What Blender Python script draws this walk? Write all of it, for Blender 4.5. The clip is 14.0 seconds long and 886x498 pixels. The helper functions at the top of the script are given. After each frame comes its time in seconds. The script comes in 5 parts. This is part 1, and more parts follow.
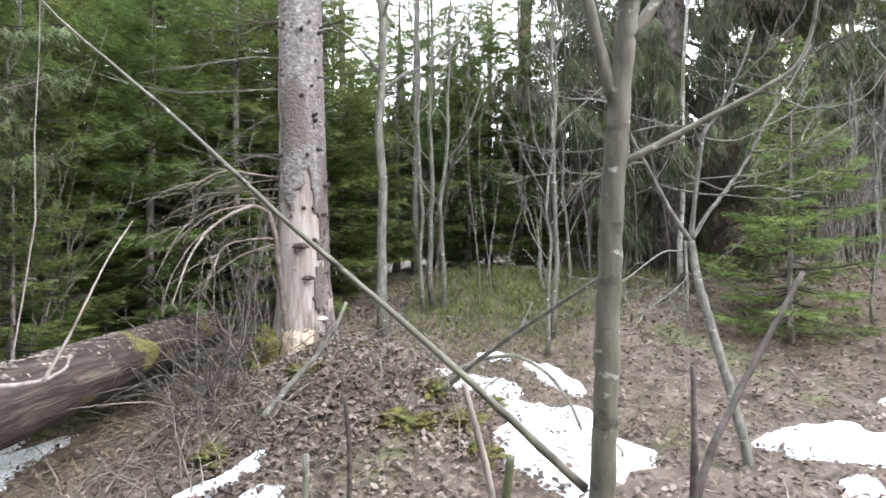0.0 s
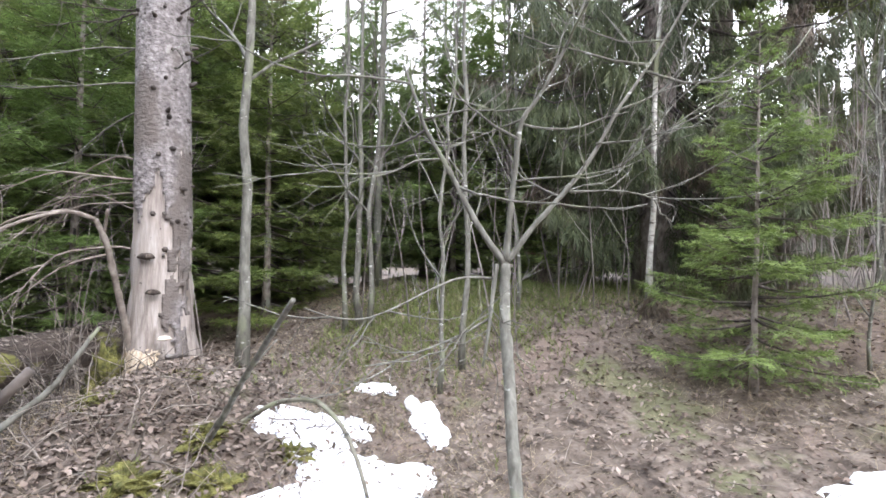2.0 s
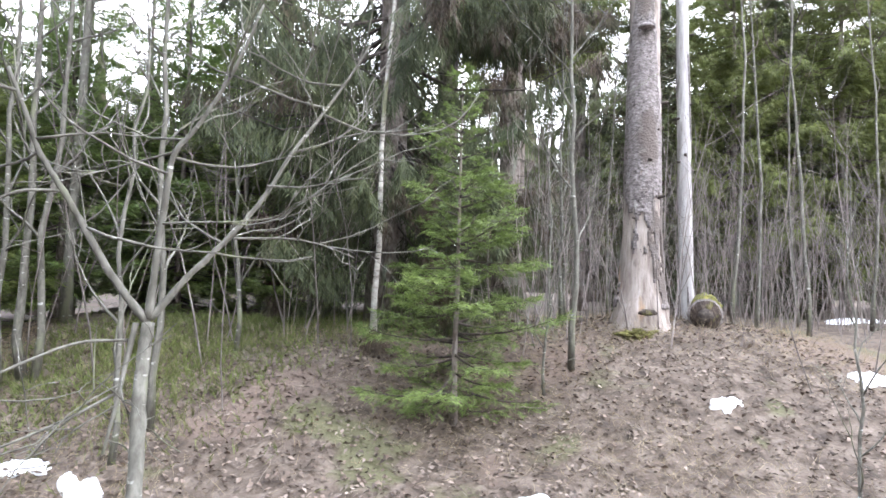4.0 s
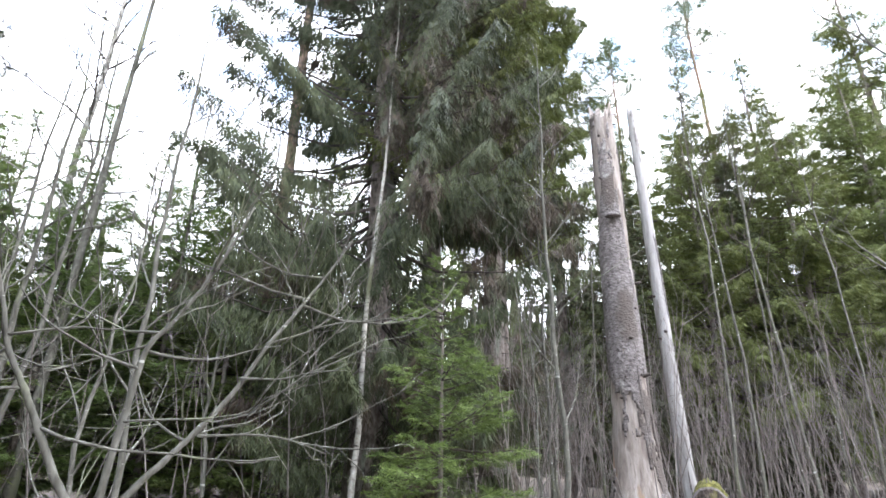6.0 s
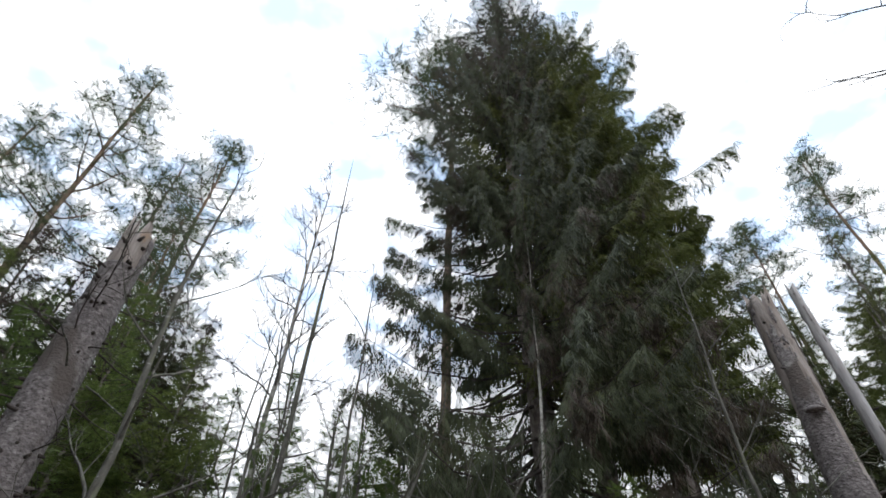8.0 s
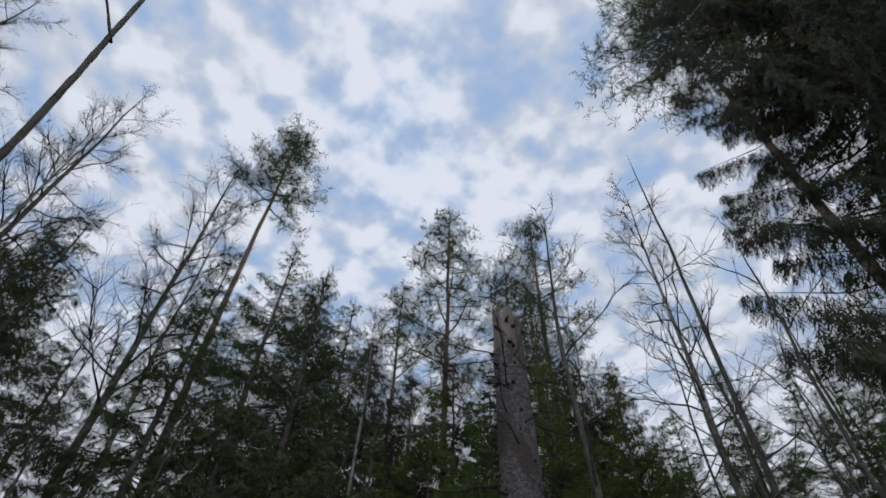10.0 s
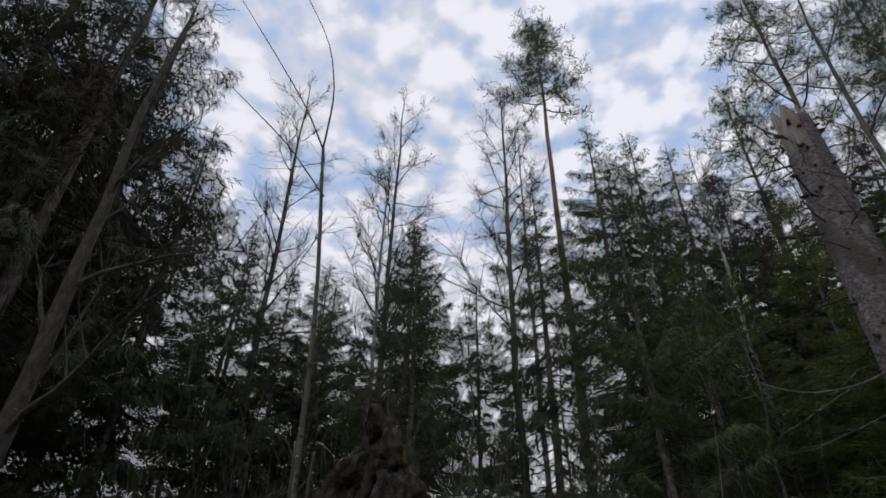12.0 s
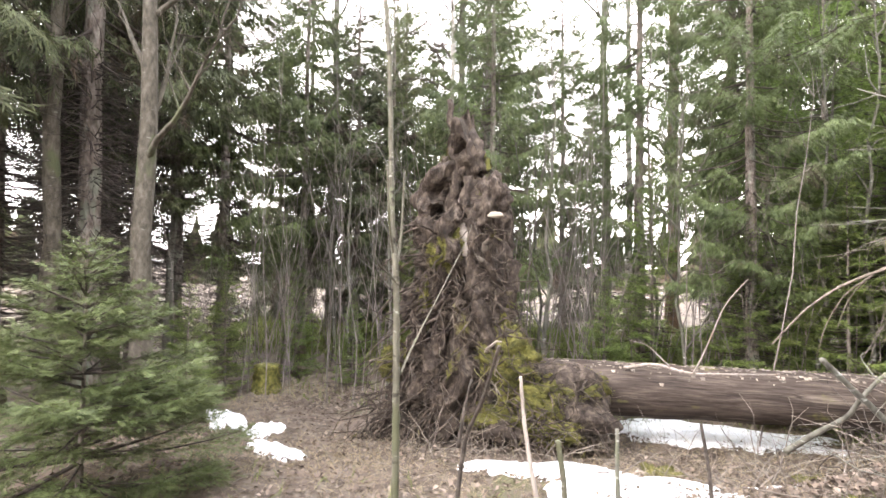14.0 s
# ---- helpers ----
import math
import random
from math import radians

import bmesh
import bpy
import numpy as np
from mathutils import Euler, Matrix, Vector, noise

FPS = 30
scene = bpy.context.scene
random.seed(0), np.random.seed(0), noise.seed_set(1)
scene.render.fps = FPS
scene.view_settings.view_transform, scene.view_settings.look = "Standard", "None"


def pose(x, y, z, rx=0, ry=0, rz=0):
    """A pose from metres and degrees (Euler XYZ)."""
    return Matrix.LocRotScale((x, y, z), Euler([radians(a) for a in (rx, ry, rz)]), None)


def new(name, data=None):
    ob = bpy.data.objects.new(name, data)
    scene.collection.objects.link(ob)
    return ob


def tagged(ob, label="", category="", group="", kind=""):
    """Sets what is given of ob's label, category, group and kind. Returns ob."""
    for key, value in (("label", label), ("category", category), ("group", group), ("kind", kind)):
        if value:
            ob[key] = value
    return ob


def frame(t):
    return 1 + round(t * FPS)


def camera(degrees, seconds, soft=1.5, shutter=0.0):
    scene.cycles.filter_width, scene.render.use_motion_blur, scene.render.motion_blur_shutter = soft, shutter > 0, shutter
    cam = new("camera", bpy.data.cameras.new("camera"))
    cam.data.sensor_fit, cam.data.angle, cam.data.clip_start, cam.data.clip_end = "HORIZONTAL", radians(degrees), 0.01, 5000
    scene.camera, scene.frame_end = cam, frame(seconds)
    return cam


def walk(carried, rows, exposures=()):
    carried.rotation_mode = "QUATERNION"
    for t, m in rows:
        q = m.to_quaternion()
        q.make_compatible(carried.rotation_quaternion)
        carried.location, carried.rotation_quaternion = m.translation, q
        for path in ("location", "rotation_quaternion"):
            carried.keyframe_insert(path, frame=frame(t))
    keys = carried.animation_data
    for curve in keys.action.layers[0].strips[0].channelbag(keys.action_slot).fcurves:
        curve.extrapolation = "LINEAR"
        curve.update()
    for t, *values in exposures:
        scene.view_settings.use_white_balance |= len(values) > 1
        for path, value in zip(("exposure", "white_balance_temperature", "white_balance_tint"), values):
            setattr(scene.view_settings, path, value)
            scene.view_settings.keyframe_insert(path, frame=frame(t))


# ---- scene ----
cam = camera(79.2, 14.0, soft=1.6)
METRES, EYE, TILT, LEAN, TURN = 5.8, 1.55, 0.0, 0.0, 0.0
ROWS = [
    (0.0, 0.0, 0.0, 0.0, -0.0, 0.0, -0.0),
    (0.5, 0.0894, 0.0323, 0.0112, 5.38, 0.48, -0.26),
    (1.0, 0.1889, 0.0719, 0.0171, 9.54, 0.44, -0.29),
    (1.5, 0.2787, 0.137, 0.024, 9.33, -0.18, -0.25),
    (2.0, 0.3475, 0.1822, 0.0216, 8.07, 0.35, -1.11),
    (2.5, 0.4199, 0.2204, 0.0345, 4.11, 0.66, -0.98),
    (3.0, 0.4443, 0.2311, 0.0459, -7.16, 1.12, -1.11),
    (3.2, 0.446, 0.231, 0.048, -12.4, 1.7, -1.1),
    (5.3, 0.434, 0.2, 0.0595, -17.9, 11.2, -0.8),
    (5.5, 0.4346, 0.198, 0.0605, -17.83, 14.41, -0.81),
    (6.0, 0.4486, 0.2161, 0.0676, -17.71, 21.69, -0.88),
    (6.5, 0.4449, 0.2027, 0.0733, -17.14, 29.54, -0.85),
    (7.0, 0.4522, 0.1836, 0.0689, -14.01, 37.05, -1.06),
    (7.2, 0.451, 0.184, 0.0675, -12.2, 39.6, -1.1),
    (9.3, 0.394, 0.22, 0.033, 31.0, 49.0, -2.0),
    (9.5, 0.3879, 0.2241, 0.0315, 36.01, 48.92, -1.99),
    (10.0, 0.4, 0.2586, 0.0276, 48.69, 48.7, -1.5),
    (10.5, 0.4621, 0.2966, 0.0363, 62.61, 48.65, -0.89),
    (11.0, 0.5121, 0.3155, 0.0356, 79.13, 46.97, -0.83),
    (11.5, 0.5741, 0.3397, 0.0346, 89.43, 41.17, -0.85),
    (12.0, 0.6207, 0.3707, 0.0336, 95.66, 33.28, -0.87),
    (12.5, 0.6414, 0.3793, 0.0399, 98.55, 24.9, -1.03),
    (13.0, 0.6466, 0.3776, 0.0465, 100.62, 16.51, -0.98),
    (13.5, 0.6483, 0.3793, 0.0473, 102.62, 8.22, -0.86),
    (14.0, 0.6483, 0.3828, 0.0515, 104.81, 1.75, -0.75),
]
EXPO = [(0.0, 0.8, 6300, 13), (2.0, 0.83, 6250, 15), (3.1, 0.98, 6150, 15), (5.4, 0.74, 6150, 14), (6.0, 0.52, 6150, 13), (6.5, -0.02, 6150, 12), (7.2, -0.6, 6350, 10), (9.2, -2.42, 6100, 13), (10.5, -2.72, 5900, 12), (11.6, -2.68, 6000, 14), (12.2, -2.3, 6350, 17), (12.7, -1.1, 6750, 16),
        (13.2, 0.55, 7050, 18), (14.0, 1.25, 7050, 16)]
walk(cam, [(t, pose(0, 0, EYE, TILT, LEAN, TURN) @ pose(METRES * x, METRES * y, METRES * z, 90 + pitch, roll, yaw)) for t, x, y, z, yaw, pitch, roll in ROWS], EXPO)

# ---- sky and sun: bright broken altocumulus over a blue sky ----
SUN_EL, SUN_AZ = 40.0, 135.0
world = bpy.data.worlds.new("sky")
scene.world = world
world.use_nodes = True
wn, wl = world.node_tree.nodes, world.node_tree.links
wn.clear()


def wnode(kind, **props):
    n = wn.new(kind)
    for k, v in props.items():
        if k in n.inputs:
            n.inputs[k].default_value = v
    return n


sky = wn.new("ShaderNodeTexSky")
sky.sky_type, sky.sun_disc = "NISHITA", False
sky.sun_elevation, sky.sun_rotation = radians(SUN_EL), radians(SUN_AZ)
sky_bg = wnode("ShaderNodeBackground", Strength=0.15)
cloud_bg = wnode("ShaderNodeBackground", Strength=5.0)
mix = wn.new("ShaderNodeMixShader")
out = wn.new("ShaderNodeOutputWorld")
coord = wn.new("ShaderNodeTexCoord")
# flatten the sky dome to a cloud layer: x / z, y / z
sep = wn.new("ShaderNodeSeparateXYZ")
up = wn.new("ShaderNodeMath"); up.operation = "MAXIMUM"; up.inputs[1].default_value = 0.12
dx = wn.new("ShaderNodeMath"); dx.operation = "DIVIDE"
dy = wn.new("ShaderNodeMath"); dy.operation = "DIVIDE"
com = wn.new("ShaderNodeCombineXYZ")
n1 = wnode("ShaderNodeTexNoise", Scale=11.0, Detail=3.0, Roughness=0.45)
warp = wnode("ShaderNodeTexNoise", Scale=5.0, Detail=2.0)
warp_by = wn.new("ShaderNodeVectorMath"); warp_by.operation = "MULTIPLY_ADD"; warp_by.inputs[1].default_value = (0.16, 0.16, 0.0)
cells = wnode("ShaderNodeTexVoronoi", Scale=8.5, Smoothness=0.6)
cells.feature = "SMOOTH_F1"
puff = wn.new("ShaderNodeMath"); puff.operation = "MULTIPLY_ADD"; puff.inputs[1].default_value = -0.55
n2 = wnode("ShaderNodeTexNoise", Scale=1.6, Detail=3.0, Roughness=0.5)
add = wn.new("ShaderNodeMath"); add.operation = "MULTIPLY_ADD"; add.inputs[1].default_value = 1.6
ramp = wn.new("ShaderNodeValToRGB")
thin = wn.new("ShaderNodeMath"); thin.operation = "MULTIPLY"; thin.inputs[1].default_value = 0.5
ramp.color_ramp.elements[0].position, ramp.color_ramp.elements[0].color = 0.40, (0.80, 0.80, 0.80, 1)
ramp.color_ramp.elements[1].position, ramp.color_ramp.elements[1].color = 0.56, (1, 1, 1, 1)
tone = wn.new("ShaderNodeValToRGB")
tone.color_ramp.interpolation = ramp.color_ramp.interpolation = "EASE"
tone.color_ramp.elements[0].position, tone.color_ramp.elements[0].color = 0.0, (0.55, 0.73, 1.0, 1)
tone.color_ramp.elements[1].position, tone.color_ramp.elements[1].color = 0.37, (0.97, 0.985, 1.0, 1)
wl.new(coord.outputs["Generated"], sep.inputs[0])
wl.new(sep.outputs["Z"], up.inputs[0])
wl.new(sep.outputs["X"], dx.inputs[0]); wl.new(up.outputs[0], dx.inputs[1])
wl.new(sep.outputs["Y"], dy.inputs[0]); wl.new(up.outputs[0], dy.inputs[1])
wl.new(dx.outputs[0], com.inputs[0]); wl.new(dy.outputs[0], com.inputs[1])
for n in (n1, n2, warp):
    wl.new(com.outputs[0], n.inputs["Vector"])
wl.new(warp.outputs["Color"], warp_by.inputs[0]); wl.new(com.outputs[0], warp_by.inputs[2]); wl.new(warp_by.outputs[0], cells.inputs["Vector"])
wl.new(cells.outputs["Distance"], puff.inputs[0]); wl.new(n1.outputs["Fac"], puff.inputs[2])
wl.new(puff.outputs[0], add.inputs[0]); wl.new(n2.outputs["Fac"], add.inputs[2])
wl.new(add.outputs[0], thin.inputs[0]); wl.new(thin.outputs[0], ramp.inputs[0])
wl.new(sky.outputs[0], sky_bg.inputs["Color"]); wl.new(tone.outputs[0], cloud_bg.inputs["Color"])
haze = wn.new("ShaderNodeMapRange")
haze.inputs["From Min"].default_value, haze.inputs["From Max"].default_value, haze.inputs["To Min"].default_value, haze.inputs["To Max"].default_value = 0.2, 0.62, 1.0, 0.0
wl.new(sep.outputs["Z"], haze.inputs["Value"])
cover_fac = wn.new("ShaderNodeMath"); cover_fac.operation = "MAXIMUM"
wl.new(ramp.outputs[0], cover_fac.inputs[0]); wl.new(haze.outputs[0], cover_fac.inputs[1])
tone_fac = wn.new("ShaderNodeMath"); tone_fac.operation = "MAXIMUM"
wl.new(puff.outputs[0], tone_fac.inputs[0]); wl.new(haze.outputs[0], tone_fac.inputs[1])
wl.new(tone_fac.outputs[0], tone.inputs[0])
wl.new(cover_fac.outputs[0], mix.inputs[0]); wl.new(sky_bg.outputs[0], mix.inputs[1]); wl.new(cloud_bg.outputs[0], mix.inputs[2])
wl.new(mix.outputs[0], out.inputs[0])

sun = new("sun", bpy.data.lights.new("sun", "SUN"))
sun.data.energy, sun.data.angle, sun.data.color = 1.0, radians(14), (1.0, 0.95, 0.87)
sun.matrix_world = pose(0, 0, 30, 90 - SUN_EL, 0, 180 - SUN_AZ)


# ---- materials ----
def material(name, colours, scale=6.0, stretch=(1, 1, 1), rough=0.85, bump=0.4, bump_scale=None, detail=6.0, spots=None,
             island=0.0, per_object=0.0, glow_through=0.0, spec=0.3, voronoi=0.0):
    """colours: stops of a noise ramp. spots: (colour, scale, threshold, stretch) of a second, larger pattern. island / per_object: variation of
    brightness. glow_through: share of light let through, for leaves."""
    m = bpy.data.materials.new(name)
    m.use_nodes = True
    n, l = m.node_tree.nodes, m.node_tree.links
    b = n["Principled BSDF"]
    b.inputs["Roughness"].default_value = rough
    b.inputs["Specular IOR Level"].default_value = spec
    tc = n.new("ShaderNodeTexCoord")
    mp = n.new("ShaderNodeMapping")
    mp.inputs["Scale"].default_value = stretch
    l.new(tc.outputs["Object"], mp.inputs["Vector"])
    nz = n.new("ShaderNodeTexNoise")
    nz.inputs["Scale"].default_value, nz.inputs["Detail"].default_value, nz.inputs["Roughness"].default_value = scale, detail, 0.62
    l.new(mp.outputs[0], nz.inputs["Vector"])
    cr = n.new("ShaderNodeValToRGB")
    els = cr.color_ramp.elements
    while len(els) < len(colours):
        els.new(0.5)
    for i, c in enumerate(colours):
        els[i].position = 0.32 + 0.36 * i / max(1, len(colours) - 1)
        els[i].color = (*c, 1)
    l.new(nz.outputs["Fac"], cr.inputs[0])
    col = cr.outputs[0]
    if spots:
        for sc, s_scale, thr, s_stretch in spots:
            mp2 = n.new("ShaderNodeMapping")
            mp2.inputs["Scale"].default_value = s_stretch
            mp2.inputs["Location"].default_value = (3.1 * s_scale, 1.7, 0.4)
            l.new(tc.outputs["Object"], mp2.inputs["Vector"])
            sz = n.new("ShaderNodeTexNoise")
            sz.inputs["Scale"].default_value, sz.inputs["Detail"].default_value = s_scale, 5.0
            l.new(mp2.outputs[0], sz.inputs["Vector"])
            sr = n.new("ShaderNodeValToRGB")
            sr.color_ramp.elements[0].position, sr.color_ramp.elements[1].position = thr, thr + 0.06
            l.new(sz.outputs["Fac"], sr.inputs[0])
            mx = n.new("ShaderNodeMixRGB")
            mx.inputs[2].default_value = (*sc, 1)
            l.new(sr.outputs[0], mx.inputs[0])
            l.new(col, mx.inputs[1])
            col = mx.outputs[0]
    if island or per_object:
        hs = n.new("ShaderNodeHueSaturation")
        if island:
            g = n.new("ShaderNodeNewGeometry")
            mr = n.new("ShaderNodeMapRange")
            mr.inputs["To Min"].default_value, mr.inputs["To Max"].default_value = 1 - island, 1 + island
            l.new(g.outputs["Random Per Island"], mr.inputs["Value"])
            l.new(mr.outputs[0], hs.inputs["Value"])
        if per_object:
            oi = n.new("ShaderNodeObjectInfo")
            mo = n.new("ShaderNodeMapRange")
            mo.inputs["To Min"].default_value, mo.inputs["To Max"].default_value = 0.5 - per_object, 0.5 + per_object
            l.new(oi.outputs["Random"], mo.inputs["Value"])
            l.new(mo.outputs[0], hs.inputs["Hue"])
        l.new(col, hs.inputs["Color"])
        col = hs.outputs[0]
    l.new(col, b.inputs["Base Color"])
    if bump:
        bz = n.new("ShaderNodeTexNoise") if not voronoi else n.new("ShaderNodeTexVoronoi")
        bz.inputs["Scale"].default_value = bump_scale or scale * 2
        l.new(mp.outputs[0], bz.inputs["Vector"])
        bp = n.new("ShaderNodeBump")
        bp.inputs["Strength"].default_value, bp.inputs["Distance"].default_value = bump, 0.02
        l.new(bz.outputs[0], bp.inputs["Height"])
        l.new(bp.outputs[0], b.inputs["Normal"])
    if glow_through:
        tr = n.new("ShaderNodeBsdfTranslucent")
        l.new(col, tr.inputs["Color"])
        ms = n.new("ShaderNodeMixShader")
        ms.inputs[0].default_value = glow_through
        l.new(b.outputs[0], ms.inputs[1])
        l.new(tr.outputs[0], ms.inputs[2])
        l.new(ms.outputs[0], n["Material Output"].inputs["Surface"])
    return m


M_SPRUCE_BARK = material("spruce_bark", [(0.085, 0.067, 0.057), (0.19, 0.16, 0.142), (0.30, 0.27, 0.245)], 14, (1, 1, 0.5), bump=0.9, bump_scale=26, voronoi=1,
                         spots=[((0.20, 0.21, 0.17), 3.0, 0.58, (1, 1, 0.5))])
M_GREY_BARK = material("grey_bark", [(0.072, 0.068, 0.056), (0.132, 0.126, 0.106), (0.205, 0.198, 0.17)], 16, (1, 1, 0.35), bump=0.5,
                       spots=[((0.17, 0.175, 0.12), 4.0, 0.58, (1, 1, 0.4)), ((0.42, 0.42, 0.385), 11.0, 0.64, (1, 1, 2.5))])
M_ALDER_BARK = material("alder_bark", [(0.05, 0.043, 0.034), (0.092, 0.08, 0.064), (0.145, 0.13, 0.106)], 18, (1, 1, 0.5), bump=0.5,
                        spots=[((0.20, 0.19, 0.165), 9.0, 0.66, (1, 1, 3)), ((0.09, 0.10, 0.055), 2.2, 0.60, (1, 1, 0.5))])
M_BIRCH_BARK = material("birch_bark", [(0.20, 0.18, 0.16), (0.40, 0.38, 0.34), (0.54, 0.52, 0.48)], 10, (1, 1, 1.5), bump=0.3,
                        spots=[((0.07, 0.06, 0.05), 5.0, 0.63, (1, 1, 5)), ((0.22, 0.22, 0.14), 1.6, 0.60, (1, 1, 0.5))])
M_DARK_BARK = material("dark_twig_bark", [(0.03, 0.025, 0.022), (0.068, 0.056, 0.049), (0.12, 0.10, 0.086)], 14, bump=0.5)
M_SAPLING = material("sapling_bark", [(0.08, 0.074, 0.055), (0.135, 0.125, 0.096), (0.19, 0.178, 0.14)], 22, (1, 1, 0.3), rough=0.6, bump=0.25,
                     spots=[((0.12, 0.11, 0.08), 9.0, 0.66, (1, 1, 5)), ((0.18, 0.185, 0.125), 5, 0.6, (1, 1, 1)), ((0.34, 0.34, 0.30), 26, 0.64, (1, 1, 1.6)), ((0.05, 0.045, 0.035), 7, 0.60, (1, 1, 2.2)), ((0.10, 0.102, 0.062), 2.5, 0.58, (1, 1, 0.6))])
M_PINE_BARK = material("pine_bark", [(0.12, 0.082, 0.06), (0.23, 0.162, 0.118), (0.33, 0.235, 0.17)], 8, (1, 1, 0.5), bump=0.6)
M_DEADWOOD = material("weathered_wood", [(0.20, 0.165, 0.145), (0.31, 0.265, 0.235), (0.41, 0.365, 0.335)], 14, (1, 1, 0.16), rough=0.8, bump=0.6, bump_scale=34,
                      spots=[((0.17, 0.14, 0.12), 5.0, 0.58, (1, 1, 0.25)), ((0.33, 0.225, 0.145), 2.2, 0.64, (1, 1, 0.5)), ((0.045, 0.035, 0.03), 38, 0.68, (1, 1, 0.6))])
M_GNAWED = material("gnawed_wood", [(0.30, 0.22, 0.15), (0.47, 0.38, 0.28), (0.60, 0.52, 0.42)], 30, (1, 1, 0.4), bump=0.9, bump_scale=60)
M_BLEACHED = material("bleached_wood", [(0.27, 0.25, 0.24), (0.41, 0.39, 0.38), (0.53, 0.515, 0.505)], 12, (1, 1, 0.14), rough=0.8, bump=0.6, bump_scale=30,
                      spots=[((0.20, 0.175, 0.16), 5.0, 0.62, (1, 1, 0.2)), ((0.045, 0.035, 0.03), 34, 0.69, (1, 1, 0.5))])
M_SNAG_BARK = material("loose_bark", [(0.092, 0.078, 0.075), (0.19, 0.168, 0.162), (0.31, 0.283, 0.272)], 18, (1, 1, 1.3), bump=1.0, bump_scale=26, detail=9,
                       spots=[((0.05, 0.042, 0.038), 13.0, 0.64, (1, 1, 1.4)), ((0.34, 0.32, 0.30), 5.0, 0.62, (1, 1, 1.0)), ((0.125, 0.105, 0.093), 1.8, 0.56, (1, 1, 0.6)), ((0.03, 0.025, 0.022), 7.0, 0.69, (1, 1, 1.6))])
M_ROOT = material("rotten_root_wood", [(0.016, 0.012, 0.010), (0.056, 0.042, 0.034), (0.145, 0.115, 0.094)], 20, (1, 1, 0.5), bump=1.0, bump_scale=60, detail=9,
                  spots=[((0.21, 0.18, 0.15), 5.0, 0.66, (1, 1, 0.18)), ((0.15, 0.145, 0.04), 2.6, 0.63, (1, 1, 0.6))])
M_LOG = material("log_wood", [(0.026, 0.019, 0.016), (0.060, 0.045, 0.037), (0.112, 0.089, 0.075)], 22, (1, 0.09, 1), bump=1.0, bump_scale=34, detail=9,
                 spots=[((0.16, 0.155, 0.05), 3.0, 0.62, (1, 0.6, 1)), ((0.025, 0.018, 0.015), 14, 0.64, (1, 0.03, 1)), ((0.17, 0.14, 0.115), 9, 0.68, (1, 0.06, 1))])
M_FLAKE = material("pale_bark_flake", [(0.10, 0.08, 0.065), (0.19, 0.16, 0.135), (0.29, 0.258, 0.222)], 20, bump=0.5, island=0.5)
M_NEEDLE = material("spruce_needles", [(0.054, 0.075, 0.029), (0.092, 0.122, 0.047), (0.124, 0.158, 0.065)], 1.6, rough=0.55, bump=0, island=0.4, per_object=0.02, glow_through=0.2,
                    spots=[((0.085, 0.073, 0.05), 1.1, 0.60, (1, 1, 0.5))])
# olive needles with the sunlight on the right-hand spruces put into the colour
M_NEEDLE_OLIVE_LIT = material("sunlit_spruce_needles", [(0.070, 0.086, 0.025), (0.120, 0.142, 0.041), (0.158, 0.184, 0.060)], 1.4, rough=0.55, bump=0, island=0.4, per_object=0.015, glow_through=0.3)
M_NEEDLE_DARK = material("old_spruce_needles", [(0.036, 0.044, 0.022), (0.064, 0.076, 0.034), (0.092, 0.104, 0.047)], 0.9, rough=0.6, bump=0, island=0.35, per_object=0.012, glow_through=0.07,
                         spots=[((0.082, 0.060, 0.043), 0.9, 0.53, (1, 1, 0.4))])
M_NEEDLE_YOUNG = material("young_spruce_needles", [(0.090, 0.126, 0.036), (0.152, 0.204, 0.060), (0.196, 0.256, 0.085)], 2.5, rough=0.5, bump=0, island=0.4, per_object=0.015, glow_through=0.42)
M_PINE = material("pine_needles", [(0.045, 0.075, 0.035), (0.085, 0.12, 0.055), (0.12, 0.15, 0.07)], 1.0, rough=0.55, bump=0, island=0.35, per_object=0.01, glow_through=0.2)
M_GROUND = material("forest_floor", [(0.044, 0.033, 0.026), (0.106, 0.082, 0.064), (0.178, 0.144, 0.118)], 5, bump=1.0, bump_scale=22, detail=9,
                    spots=[((0.105, 0.10, 0.056), 0.9, 0.60, (1, 1, 1)), ((0.15, 0.112, 0.09), 0.55, 0.58, (1, 1, 1))])
M_LEAF = material("fallen_leaves", [(0.074, 0.054, 0.042), (0.143, 0.110, 0.089), (0.245, 0.203, 0.174)], 3, bump=0.2, island=0.6, glow_through=0.12)
M_STRAW = material("dry_grass", [(0.17, 0.132, 0.08), (0.27, 0.22, 0.142), (0.36, 0.305, 0.208)], 3, bump=0, island=0.4, glow_through=0.15)
M_SHRUB = material("green_undergrowth", [(0.07, 0.088, 0.026), (0.125, 0.155, 0.045), (0.20, 0.21, 0.09)], 2, bump=0, island=0.4, glow_through=0.2)
M_MOSS = material("moss", [(0.05, 0.05, 0.016), (0.13, 0.125, 0.034), (0.25, 0.232, 0.066)], 16, bump=1.0, bump_scale=60, island=0.45, spots=[((0.055, 0.042, 0.03), 7.0, 0.66, (1, 1, 1))])
M_TWIG = material("dead_twigs", [(0.09, 0.072, 0.058), (0.17, 0.142, 0.12), (0.28, 0.245, 0.21)], 10, bump=0.2, island=0.35)
M_THICKET = material("thicket_stems", [(0.125, 0.105, 0.098), (0.205, 0.178, 0.165), (0.29, 0.258, 0.238)], 6, bump=0.2, island=0.3)
